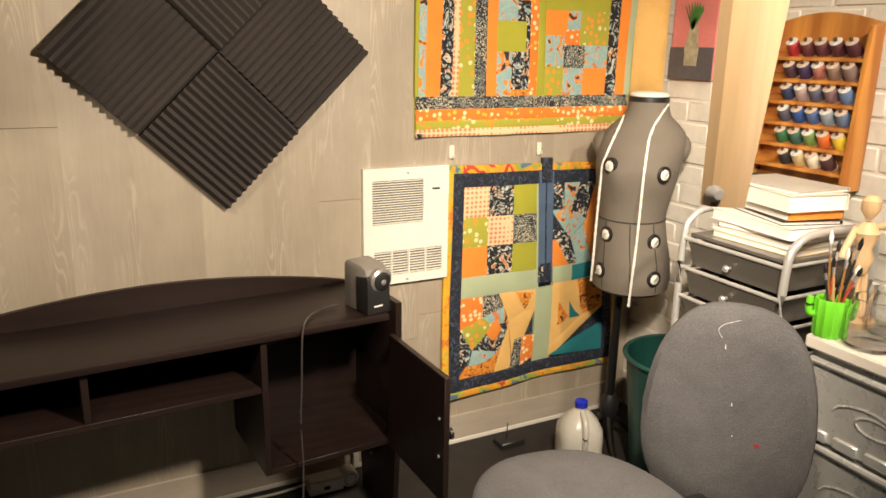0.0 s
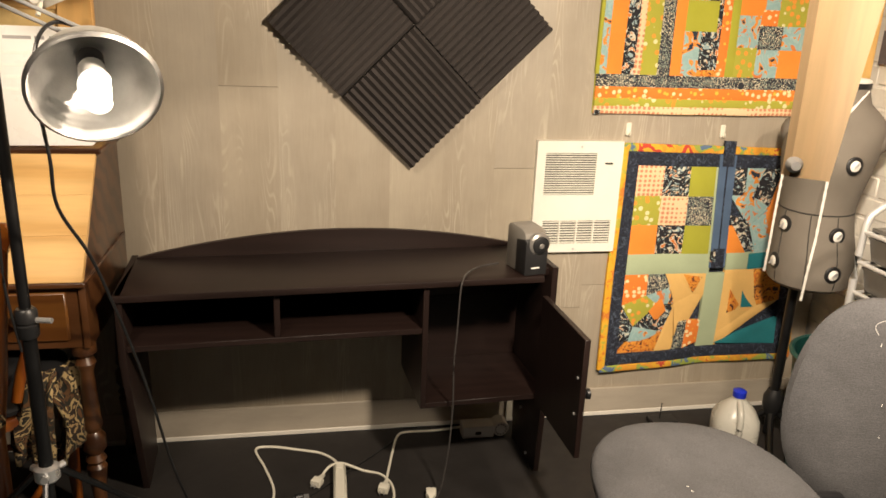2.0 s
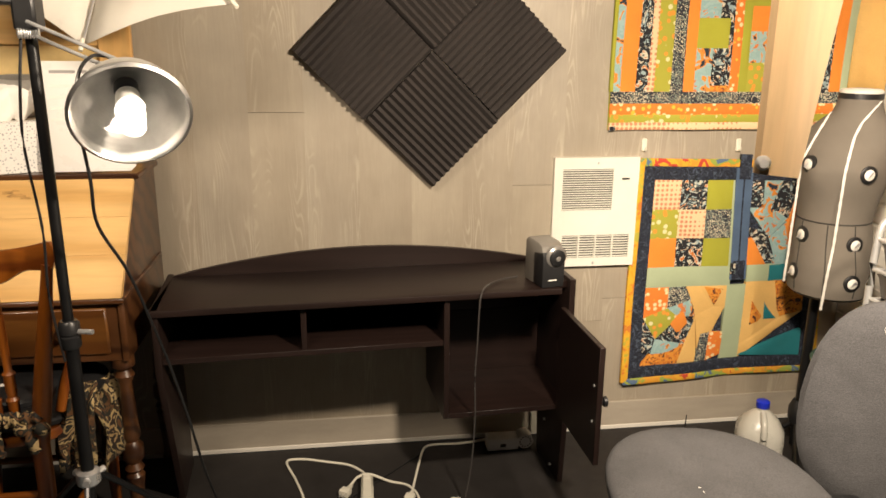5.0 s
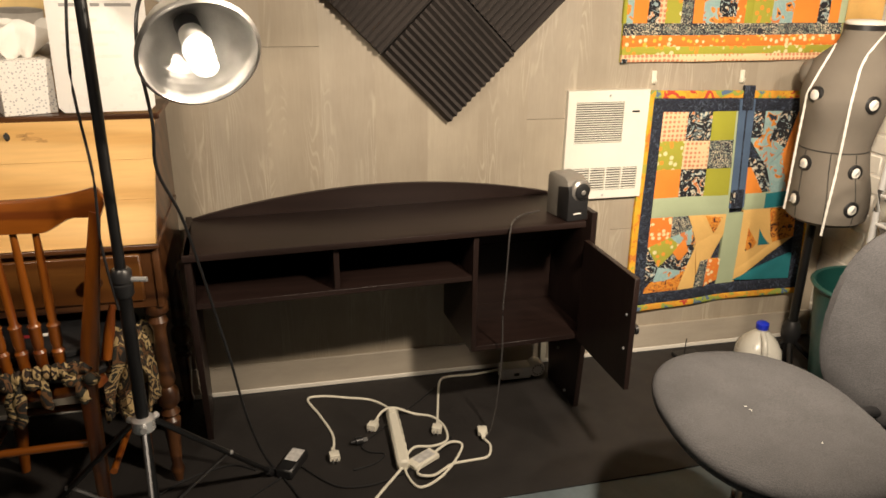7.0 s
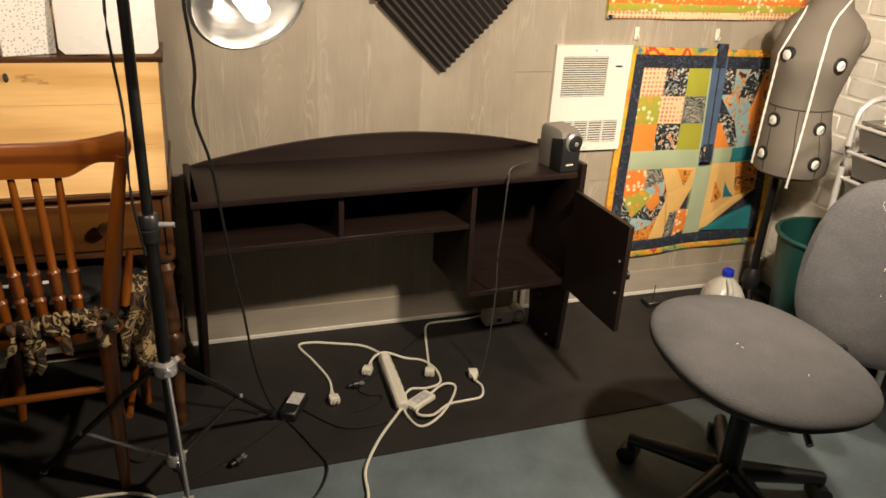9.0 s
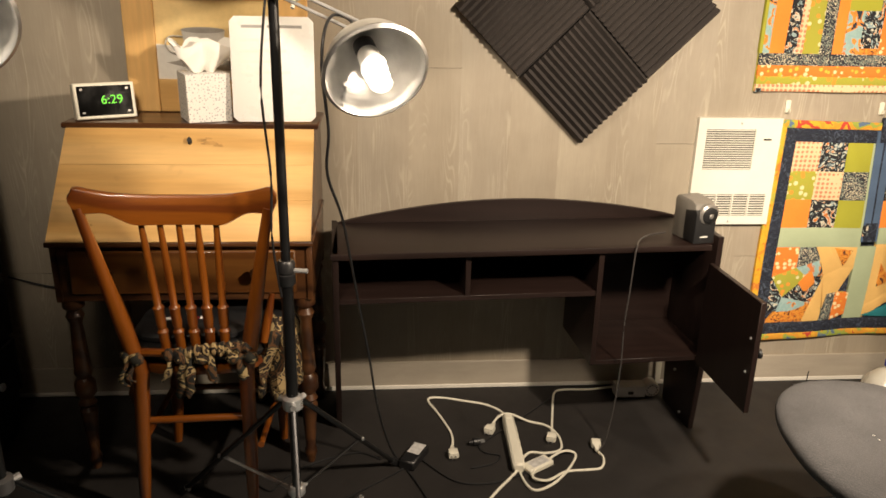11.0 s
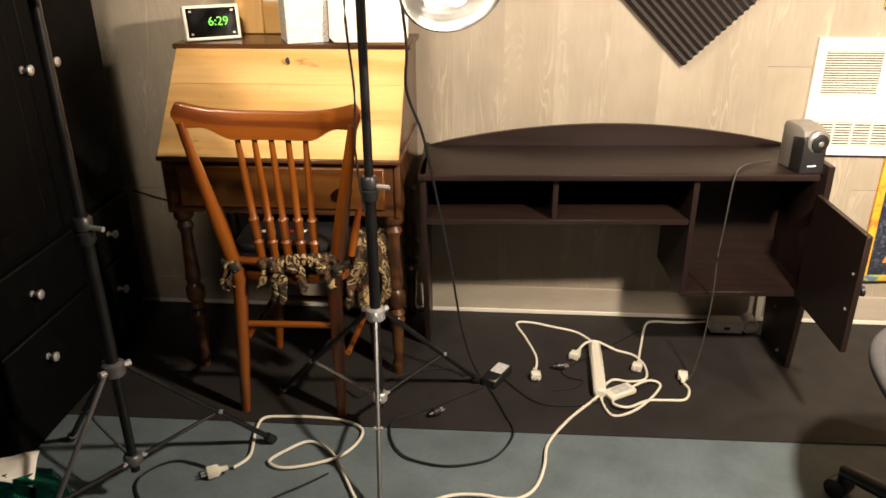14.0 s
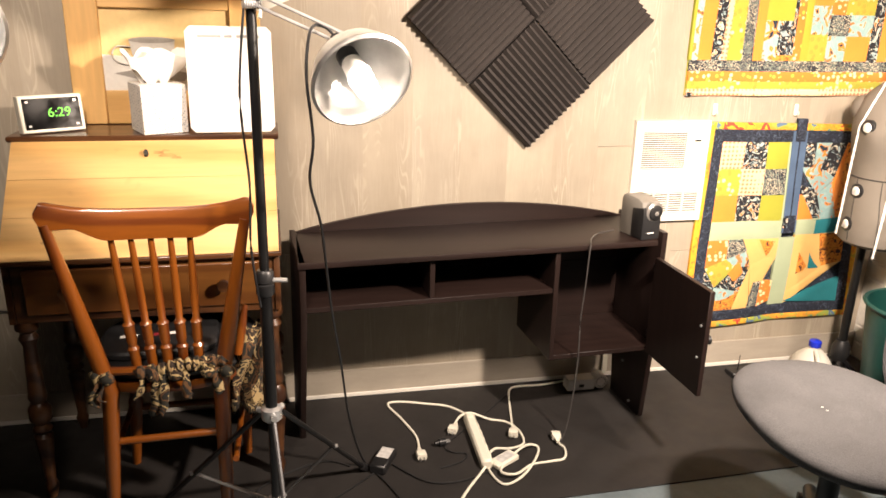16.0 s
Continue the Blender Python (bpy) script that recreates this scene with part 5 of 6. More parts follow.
for a in range(12):
    part("slot", rod((0.050 + 0.019 * math.cos(a * math.pi / 6), -0.0212, 0.029 + 0.019 * math.sin(a * math.pi / 6)), (0.050 + 0.019 * math.cos(a * math.pi / 6), -0.0195, 0.029 + 0.019 * math.sin(a * math.pi / 6)), 0.0028, seg=6), SLOT, vent)
part("socket", box(-0.040, -0.020, -0.0235, -0.0215, 0.014, 0.026, 0), SLOT, blk)
wad = thing("white_adapter", (-0.192, -0.522, 0.0045, 0, 0, 32), "white power adapter with a grey label beside the power strip", "adapter")
part("body", box(-0.050, 0.050, -0.024, 0.024, 0, 0.020, 0.005), WHITE_PLASTIC, wad)
part("label", box(-0.030, 0.035, -0.016, 0.016, 0.0199, 0.0205, 0), FADED, wad, "grey printed label")
for bx, by, bt in ((-0.757, -0.672, 40), (-0.372, -0.392, 10)):
    bp = thing("black_plug", (bx, by, 0.0045, 0, 0, bt), "small black plug lying on the mat", "plug", "plugs")
    part("body", turned((-0.022, 0, 0.013), (0.016, 0, 0.013), [(0, 0.006), (0.35, 0.008), (0.4, 0.013), (0.95, 0.013), (1, 0.010)], 12), BLACK, bp)
    for y in (-0.005, 0.005):
        part("prong", box(0.016, 0.032, y - 0.001, y + 0.001, 0.010, 0.016, 0), STEEL, bp)
single("outlet_cover", box(0.360, 0.382, -0.026, -0.0165, 0.02, 0.125, 0.002), WHITE_PLASTIC, "white cable cover strip on the wall", "cable cover")

# ---- dress form: one mesh ----
FORM = [(0.600, 0.112, 0.130, 0.002), (0.606, 0.126, 0.146, 0.002), (0.650, 0.131, 0.152, 0.002), (0.710, 0.127, 0.148, 0.0), (0.780, 0.118, 0.132, -0.008), (0.850, 0.111, 0.122, -0.012), (0.900, 0.116, 0.126, -0.010), (0.960, 0.128, 0.138, -0.008),
        (1.020, 0.138, 0.146, -0.006), (1.070, 0.140, 0.132, 0.000), (1.105, 0.138, 0.112, 0.006), (1.140, 0.122, 0.094, 0.010), (1.165, 0.096, 0.082, 0.011), (1.185, 0.074, 0.070, 0.012), (1.215, 0.064, 0.062, 0.013), (1.245, 0.060, 0.059, 0.013)]


def girth(z):
    """Half width, half depth and lean of the form at a height."""
    zs = [r[0] for r in FORM]
    return tuple(float(np.interp(z, zs, [r[i] for r in FORM])) for i in (1, 2, 3))


def swell(a, z):
    return 0.020 * math.exp(-((z - 1.0) / 0.055) ** 2) * (math.exp(-((a - 4.15) / 0.35) ** 2) + math.exp(-((a - 5.27) / 0.35) ** 2))


def on_form(a, z):
    w, d, dx = girth(z)
    return Vector((dx + w * math.cos(a), (d + swell(a, z)) * math.sin(a), z))


def front(x, z):
    """The front of the form at a sideways place and a height."""
    w, d, dx = girth(z)
    c = max(-0.985, min(0.985, (x - dx) / w))
    return on_form(2 * math.pi - math.acos(c), z)


rings = []
for k in range(54):
    z = 0.600 + 0.645 * k / 53
    rings.append([on_form(2 * math.pi * i / 48, z) for i in range(48)])
pieces = [(loft(rings), FORM_CLOTH)]
pieces.append((loft([oval(0.013, 0, z, r, r * 0.97, 28) for z, r in ((1.244, 0.061), (1.252, 0.063), (1.258, 0.055), (1.261, 0.02))]), TAPE))
pieces.append((loft([oval(0.013, 0, z, r, r * 0.97, 28) for z, r in ((1.228, 0.0605), (1.229, 0.0640), (1.245, 0.0640), (1.246, 0.0605))], None, False), BLACK))
for s_, z in ((1, 1.085), (-1, 1.085)):
    cap_ = turned((s_ * 0.095, 0.01, z), (s_ * 0.156, 0.012, z - 0.012), [(0, 0.052), (0.45, 0.050), (0.75, 0.041), (0.93, 0.026), (1, 0.010)], 20)
    pieces.append((cap_, FORM_CLOTH))
    pieces.append((tube([(s_ * 0.120, 0.0105 + 0.0505 * math.cos(a), z - 0.005 + 0.0505 * math.sin(a)) for a in (2 * math.pi * k / 24 for k in range(25))], 0.0016, 6, 1), SLOT))
for x, z in ((0.078, 1.012), (0.068, 0.786), (0.078, 0.668), (-0.090, 1.030), (-0.086, 0.800), (-0.098, 0.676)):
    c = front(x, z)
    a = 2 * math.pi - math.acos(max(-1.0, min(1.0, (x - girth(z)[2]) / girth(z)[0])))
    nrm = Vector((math.cos(a) / girth(z)[0], math.sin(a) / girth(z)[1], 0)).normalized()
    pieces.append((turned(c - nrm * 0.010, c + nrm * 0.0035, [(0, 0.0275), (0.8, 0.0275), (1, 0.024)], 20), BLACK))
    pieces.append((turned(c - nrm * 0.004, c + nrm * 0.0065, [(0, 0.0185), (0.7, 0.017), (1, 0.013)], 20), TAPE))
    pieces.append((box(-0.003, 0.003, -0.003, 0.003, -0.013, 0.013, 0.001, turn=Matrix.Translation(c + nrm * 0.007) @ Matrix.Rotation(0.6, 4, "Y")), STEEL))
for line, end in ((((1.225, 0.072), (1.16, 0.034), (1.12, 0.022), (1.01, 0.016), (0.91, 0.015), (0.78, 0.013), (0.66, 0.008), (0.55, 0.004)), 0.575), (((1.185, -0.060), (1.10, -0.092), (1.03, -0.116), (0.92, -0.119), (0.81, -0.122), (0.72, -0.123), (0.63, -0.126)), 0.625)):
    bm, rows = bmesh.new(), []
    zs, xs = [p[0] for p in line][::-1], [p[1] for p in line][::-1]
    reach = 0.0
    for k in range(41):
        zz = line[0][0] + (end - line[0][0]) * k / 40
        x = float(np.interp(zz, zs, xs))
        y = front(x, max(zz, 0.61)).y
        if zz < 1.0:
            reach = min(reach + 0.001, y)
            y = reach
        else:
            reach = y
        y -= 0.004
        w_ = 0.0037 + 0.0007 * math.sin(9 * k)
        rows.append((bm.verts.new((x - w_, y + 0.001, zz)), bm.verts.new((x + w_, y, zz)), bm.verts.new((x + w_, y + 0.002, zz)), bm.verts.new((x - w_, y + 0.003, zz))))
    for p, q in zip(rows, rows[1:]):
        for i in range(4):
            bm.faces.new((p[i], p[(i + 1) % 4], q[(i + 1) % 4], q[i]))
    pieces.append((bm, TAPE))
pieces.append((tube([on_form(2 * math.pi * k / 40, 0.848) for k in range(41)], 0.0026, 6, 1), SLOT))
for a in (4.71, 5.42, 3.95):
    pieces.append((tube([on_form(a, 0.604 + 0.24 * k / 12) for k in range(13)], 0.0018, 6, 1), SLOT))
pieces.append((rod((-0.032, 0, 0.02), (-0.032, 0, 0.61), 0.016, seg=14), BLACK_METAL))
pieces.append((turned((-0.032, 0, 0.10), (-0.032, 0, 0.19), [(0, 0.024), (0.3, 0.034), (0.7, 0.034), (1, 0.022)], 16), BLACK))
for k in range(4):
    a = math.pi / 4 + k * math.pi / 2 + 1.0
    e = Vector((-0.032 + 0.17 * math.cos(a), 0.17 * math.sin(a), 0.016))
    pieces.append((tube([(-0.032, 0, 0.12), Vector((-0.032, 0, 0.075)).lerp(e, 0.5), e], 0.011, 8, 5), BLACK_METAL))
dress = new("dress_form", merge("dress_form", pieces))
dress.matrix_basis = pose(1.294, -0.247, 0, 0, 0, -42.2)
tagged(dress, "grey jersey sewing dress form with draped tape on black stand", "dress form")

# ---- jug and bin ----
jug = thing("water_jug", (1.083, -0.300, 0.0045, 0, 0, -22), "milky plastic gallon jug with a blue cap standing on the mat", "jug")
part("body", loft([oval(0, 0, z, r * k, r * k, 32, p) for z, r, k, p in ((0, 0.066, 1, 3), (0.008, 0.074, 1, 3.2), (0.10, 0.076, 1, 3.2), (0.135, 0.074, 1, 2.8), (0.165, 0.058, 1, 2.3), (0.190, 0.034, 1, 2), (0.200, 0.020, 1, 2), (0.212, 0.019, 1, 2))]), MILK, jug)
part("handle", tube([(0, -0.020, 0.195), (0.0, -0.060, 0.180), (0.0, -0.078, 0.140), (0.0, -0.074, 0.09), (0.0, -0.066, 0.07)], 0.011, 10, 5), MILK, jug)
part("cap", turned((0, 0, 0.208), (0, 0, 0.232), [(0, 0.0205), (0.1, 0.022), (0.9, 0.0215), (1, 0.018)], 20), BLUE_CAP, jug)
tray = single("small_black_tray", box(-0.05, 0.05, -0.03, 0.03, 0, 0.022, 0.004), BLACK, "small black plastic holder on the mat", "holder", at=(0.93, -0.10, 0.0045))
part("spike", rod((-0.012, 0, 0.02), (-0.010, 0, 0.085), 0.002, seg=6), BLACK, tray)
waste = thing("waste_bin", (1.300, -0.515, 0.0045), "round dark green plastic waste bin", "bin")
prof = [(0.0, 0.125), (0.02, 0.130), (0.422, 0.172), (0.429, 0.181), (0.441, 0.183), (0.445, 0.178), (0.441, 0.170), (0.03, 0.126)]
part("tub", loft([oval(0, 0, z, r, r, 36) for z, r in prof]), BIN, waste)
part("rim", tube([(0.181 * math.cos(a), 0.181 * math.sin(a), 0.437) for a in (2 * math.pi * k / 36 for k in range(37))], 0.005, 8, 1), BIN, waste)

# ---- office chair ----
office = thing("office_chair", (0.474, -1.130, 0, 0, 0, -7), "grey fabric office chair with a rounded seat on castors", "office chair")
seat = bmesh.new()
rings = []
for z, q in ((0.418, 0.60), (0.420, 0.88), (0.428, 0.955), (0.440, 0.99), (0.452, 1.0), (0.462, 0.985), (0.469, 0.95), (0.474, 0.87), (0.477, 0.7), (0.476, 0.4), (0.475, 0.12)):
    rings.append([(x, y, zz + 0.006 * (y / 0.3) ** 2 - 0.004 * (x / 0.24)) for x, y, zz in oval(0, 0, z, 0.238 * q, 0.296 * q, 48, 2.35)])
loft(rings, seat)
part("seat", seat, GREY_FABRIC, office)
part("seat_shell", loft([oval(0, 0, z, 0.22 * q, 0.21 * q, 32) for z, q in ((0.395, 0.7), (0.402, 0.9), (0.428, 0.95))]), BLACK, office)
bk = bmesh.new()
rings = []
for y, q in ((-0.034, 0.25), (-0.034, 0.70), (-0.028, 0.90), (-0.012, 0.985), (0.006, 1.0), (0.020, 0.985), (0.030, 0.90), (0.034, 0.6)):
    pts = []
    for x, z, _ in oval(0, 0, 0, 0.190 * q, 0.258 * q, 44, 2.7):
        wid = 1 - 0.10 * max(0.0, z / 0.235)
        pts.append((x * wid, y - 0.9 * x * x, z))
    rings.append(pts)
loft(rings, bk)
turn_back = Matrix.Rotation(radians(7), 4, "Z") @ Matrix.Translation((0.041, 0.025, 0)) @ Matrix.Rotation(radians(10), 4, "Z")
tb = turn_back @ Matrix.Translation((0.402, -0.005, 0.580)) @ Matrix.Rotation(radians(-67), 4, "Z") @ Matrix.Rotation(radians(-6), 4, "X")
bmesh.ops.transform(bk, matrix=tb, verts=bk.verts)
back = part("backrest", bk, GREY_FABRIC, office)
part("stain", box(-0.005, 0.005, -0.0012, 0.0, -0.004, 0.004, 0, turn=tb @ Matrix.Translation((0.075, -0.0405, -0.05))), RED, back, "small red paint mark")
random.seed(11)
for k in range(4):
    x, y = random.uniform(-0.17, 0.10), random.uniform(-0.16, 0.16)
    part("lint", box(-0.003, 0.003, -0.0006, 0.0006, 0, 0.0010, 0, turn=pose(x, y, 0.4765, 0, 0, random.uniform(0, 180))), PAPER, office, "white lint on the seat")
for x, z in ((-0.02, 0.16), (0.01, 0.03), (0.02, -0.04), (-0.08, 0.10)):
    part("lint", box(-0.0006, 0.0006, -0.0006, 0.0, -0.004, 0.004, 0, turn=tb @ Matrix.Translation((x, -0.0345 - 0.9 * x * x, z))), PAPER, back, "white lint on the backrest")
part("scuff", tube([tb @ Vector((x, -0.0352 + dy - 0.9 * x * x, z)) for x, z, dy in ((-0.030, 0.180, 0.0), (-0.040, 0.196, 0.002), (-0.030, 0.210, 0.004), (-0.005, 0.222, 0.006), (0.028, 0.233, 0.010))], 0.0006, 6, 4), FADED, back, "white chalky scuff")
for x, y in ((-0.150, -0.19), (-0.143, -0.195)):
    part("stain", box(-0.007, 0.007, -0.005, 0.005, 0, 0.0008, 0, turn=pose(x, y, 0.4745, 0, 0, 40 + 900 * x)), RED, office, "small red paint mark")
part("back_bar", tube([turn_back @ Vector(p) for p in ((0.05, 0, 0.40), (0.25, 0, 0.385), (0.44, 0.0, 0.36), (0.495, 0.0, 0.45), (0.478, 0.0, 0.60))], 0.014, 10, 5), BLACK, office)
part("lever", tube([(0.02, -0.10, 0.405), (0.0, -0.20, 0.395), (-0.01, -0.25, 0.375)], 0.008, 8, 4), SILVER, office, "pale height lever")
part("column", rod((0, 0, 0.10), (0, 0, 0.40), 0.026, seg=16), BLACK, office)
part("hub", turned((0, 0, 0.055), (0, 0, 0.125), [(0, 0.04), (0.4, 0.052), (1, 0.034)], 18), BLACK, office)
for k in range(5):
    a = radians(135 + 72 * k)
    e = Vector((0.265 * math.cos(a), 0.265 * math.sin(a), 0.075))
    lg = part("base_arm", turned((0.02 * math.cos(a), 0.02 * math.sin(a), 0.098), e, [(0, 0.030), (0.5, 0.024), (1, 0.018)], 10), BLACK, office)
    side_v = Vector((-math.sin(a), math.cos(a), 0))
    cst = part("castor", rod(e + side_v * -0.026 + Vector((0, 0, -0.048)), e + side_v * 0.026 + Vector((0, 0, -0.048)), 0.027, seg=16), BLACK, office)
    part("castor_stem", rod(e + Vector((0, 0, 0.01)), e + Vector((0, 0, -0.035)), 0.009, seg=8), BLACK, cst)

# ---- drawer cart with books ----
cart = thing("drawer_cart", (1.15, -0.615, 0), "grey tube-framed cart with smoked plastic drawers", "cart")
DEP, WID_C = 0.34, 0.345
for y in (0.0, -WID_C):
    part("frame_loop", tube([(0.0, y, 0.02), (0.0, y, 0.50), (0.0, y, 0.86), (0.03, y, 0.935), (0.10, y, 0.955), (0.25, y, 0.955), (0.32, y, 0.935), (DEP, y, 0.86), (DEP, y, 0.5), (DEP, y, 0.02)], 0.0105, 10, 5), TUBE, cart)
for k in range(9):
    z = 0.875 - 0.085 * k
    for x in (0.0, DEP):
        part("cross_bar", rod((x, 0, z), (x, -WID_C, z), 0.006, seg=8), TUBE, cart)
    for y in (-0.012, -WID_C + 0.012):
        part("runner", rod((0.0, y, z), (DEP, y, z), 0.005, seg=8), TUBE, cart)
for k in range(8):
    z1 = 0.866 - 0.085 * k
    d = part("drawer", loft([[(x, -WID_C / 2 + sy * w, z) for x, sy in ((0.004 + s, -1), (DEP - 0.01 - s, -1), (DEP - 0.01 - s, 1), (0.004 + s, 1))] for z, w, s in ((z1 - 0.066, 0.142, 0.010), (z1 - 0.010, 0.150, 0.0), (z1, 0.156, -0.004), (z1, 0.150, 0.004), (z1 - 0.060, 0.136, 0.014))]), SMOKE, cart)
    part("knob", turned((0.004, -WID_C / 2, z1 - 0.036), (-0.020, -WID_C / 2, z1 - 0.036), [(0, 0.005), (0.5, 0.005), (0.7, 0.010), (1, 0.006)], 12), STEEL, d)
part("top_tray", box(0.012, DEP - 0.012, -WID_C + 0.012, -0.012, 0.880, 0.890, 0.002), SMOKE, cart)
z = 0.8905
BOOKS = [(0.26, 0.22, 0.016, 10, (0.62, 0.50, 0.30), "cream paper pad"), (0.27, 0.225, 0.012, 6, (0.78, 0.76, 0.70), "white paper pad"), (0.26, 0.21, 0.014, 14, (0.30, 0.20, 0.12), "brown-backed sketch pad"), (0.28, 0.215, 0.030, 3, (0.80, 0.78, 0.72), "thick white pad of paper"),
         (0.24, 0.17, 0.010, -8, (0.02, 0.02, 0.022), "thin black book"), (0.235, 0.165, 0.026, -4, (0.03, 0.03, 0.035), "black and orange hardback book"), (0.25, 0.18, 0.042, -2, (0.74, 0.68, 0.56), "thick cream paperback"), (0.24, 0.185, 0.010, 6, (0.50, 0.47, 0.42), "grey magazine")]
for i, (w, d, t, turn, c, lab) in enumerate(BOOKS):
    bk_t = thing("book" if i > 3 else "paper_pad", (1.312 + 0.006 * (i % 3), -0.80 + 0.004 * (i % 2), z, 0, 0, 82 + turn), lab + " in the stack on the cart", "book" if i > 3 else "paper pad", "stack on the cart")
    cov = plain("cover_%s" % lab.split()[0], c, 0.45, var=0.1)
    part("page_block", box(-w / 2 + 0.004, w / 2 - 0.004, -d / 2 + 0.003, d / 2, 0.0015, t - 0.0015, 0), PAPER, bk_t)
    part("cover", box(-w / 2, w / 2, -d / 2, d / 2 + 0.002, 0, 0.0015, 0), cov, bk_t)
    part("cover", box(-w / 2, w / 2, -d / 2, d / 2 + 0.002, t - 0.0015, t - 0.0002, 0), cov, bk_t)
    sp = part("spine", box(-w / 2, w / 2, -d / 2 - 0.002, -d / 2, 0, t - 0.0002, 0), cov, bk_t)
    if i == 5:
        for q in (-0.06, 0.0, 0.07):
            part("lettering", box(q - 0.02, q + 0.02, -d / 2 - 0.0028, -d / 2 - 0.0018, t * 0.4, t * 0.6, 0), PAPER, sp, "unreadable pale lettering")
        part("end_band", box(-w / 2 - 0.001, -w / 2 + 0.003, -d / 2, d / 2, 0.002, t - 0.002, 0), Q_ORANGE, bk_t, "orange edge")
    z += t + 0.0005

# ---- silver drawer chest used as a side table ----
chest = thing("drawer_chest", (1.165, -1.045, 0), "pewter plastic drawer chest with embossed scrolls and white top", "chest of drawers")
CW = 0.66
part("body", box(0.012, 0.355, -CW, 0, 0.02, 0.700, 0.006), PEWTER, chest)
part("top_board", box(-0.015, 0.360, -CW - 0.01, 0.008, 0.7005, 0.735, 0.006), COUNTER, chest, "white table top")
for k in range(3):
    z1 = 0.672 - 0.215 * k
    d = part("drawer", box(0.0, 0.013, -CW + 0.015, -0.015, z1 - 0.195, z1, 0.004), PEWTER, chest)
    part("lip", tube([(-0.004, -0.012, z1 + 0.004), (-0.012, -CW / 2, z1 + 0.006), (-0.004, -CW + 0.012, z1 + 0.004)], 0.009, 8, 6), PEWTER, d)
    for y0 in (-0.17, -0.33, -0.49):
        curl = [(-0.003, y0 + 0.085 * math.cos(a) * (1 - a / 14) - 0.02 * a / 6, z1 - 0.10 + 0.035 * math.sin(a) * (1 - a / 16)) for a in (k2 * 0.45 for k2 in range(20))]
        part("scroll", tube(curl, 0.0032, 6, 1), PEWTER, d)
    for q in range(8):
        y = -0.05 - q * 0.08
        part("stud", box(-0.008, 0.002, y - 0.032, y + 0.032, z1 - 0.193, z1 - 0.165, 0.003), PEWTER, d)

pot = thing("cactus_pot", (1.186, -1.068, 0.7355, 0, 0, -42), "lime green cactus-shaped pot full of paint brushes", "pot")
ribs = []
for zz, r in ((0, 0.030), (0.006, 0.034), (0.088, 0.037), (0.094, 0.035), (0.09, 0.031), (0.01, 0.028)):
    ribs.append([((r + 0.0016 * math.cos(12 * a)) * math.cos(a), (r + 0.0016 * math.cos(12 * a)) * math.sin(a), zz) for a in (2 * math.pi * k / 48 for k in range(48))])
part("tub", loft(ribs), LIME_POT, pot)
for s in (-1, 1):
    part("arm", tube([(s * 0.032, 0, 0.052), (s * 0.044, 0, 0.053), (s * 0.048, 0, 0.066), (s * 0.048, 0, 0.094)], 0.0085, 10, 5), LIME_POT, pot)
HANDLES = [(0.45, 0.22, 0.06), (0.02, 0.02, 0.02), (0.5, 0.06, 0.03), (0.30, 0.16, 0.05), (0.03, 0.03, 0.04), (0.62, 0.40, 0.18)]
for k in range(9):
    a = k * 0.72
    lean = Vector((0.03 * math.cos(a) + 0.008, 0.03 * math.sin(a), 0.115 + 0.018 * (k % 4)))
    b0 = Vector((0.012 * math.cos(a + 2), 0.012 * math.sin(a + 2), 0.012))
    top = b0 + lean * 1.1
    br = thing("paint_brush", pot.matrix_basis.copy(), "artist's paint brush standing in the green pot", "paint brush", "paint brushes")
    c = HANDLES[k % 6]
    part("handle", turned(b0, top, [(0, 0.0018), (0.5, 0.0034), (0.9, 0.0026), (1, 0.0024)], 8), plain("brush_handle_%d" % (k % 6), c, 0.35, var=0.1), br)
    part("ferrule", rod(top, top + lean * 0.14, 0.0032, seg=8), STEEL, br)
    part("bristles", turned(top + lean * 0.14, top + lean * 0.32, [(0, 0.0035), (0.5, 0.0055), (1, 0.0015)], 8), PAPER if k % 3 == 0 else BLACK, br)
fig = bmesh.new()
for p0, p1, prof in (((0, 0, 0), (0, 0, 0.014), [(0, 0.04), (0.8, 0.04), (1, 0.036)]), ((0, 0, 0.014), (0, 0, 0.10), [(0, 0.004), (1, 0.004)]), ((0, 0, 0.10), (0, 0, 0.20), [(0, 0.012), (0.3, 0.020), (0.5, 0.014), (0.8, 0.024), (1, 0.010)]), ((0, 0, 0.205), (0, 0, 0.25), [(0, 0.006), (0.4, 0.017), (0.8, 0.017), (1, 0.008)])):
    turned(p0, p1, prof, 14, fig)
rod((0.02, 0, 0.19), (0.055, -0.05, 0.215), 0.007, bm=fig), rod((-0.02, 0, 0.19), (-0.04, 0.0, 0.13), 0.007, bm=fig), rod((0.008, 0, 0.10), (0.012, 0, 0.016), 0.008, bm=fig)
single("wooden_figure", fig, PINE_UP, "small jointed wooden drawing figure on the table", "figurine", at=pose(1.325, -1.035, 0.7355, 0, 0, -30) @ Matrix.Diagonal((1.3, 1.3, 1.3, 1)))
for px, py, sc in ((1.212, -1.158, 1.38), (1.335, -1.125, 1.30)):
    jar = single("glass_jar", loft([oval(0, 0, z_ * sc, r * sc, r * sc, 28) for z_, r in ((0, 0.036), (0.006, 0.042), (0.06, 0.042), (0.075, 0.036), (0.085, 0.036), (0.085, 0.033), (0.072, 0.033), (0.06, 0.038), (0.008, 0.038), (0.006, 0.030))]), GLASS, "small empty glass jar on the white table", "jar", "glass jars", at=(px, py, 0.7355))
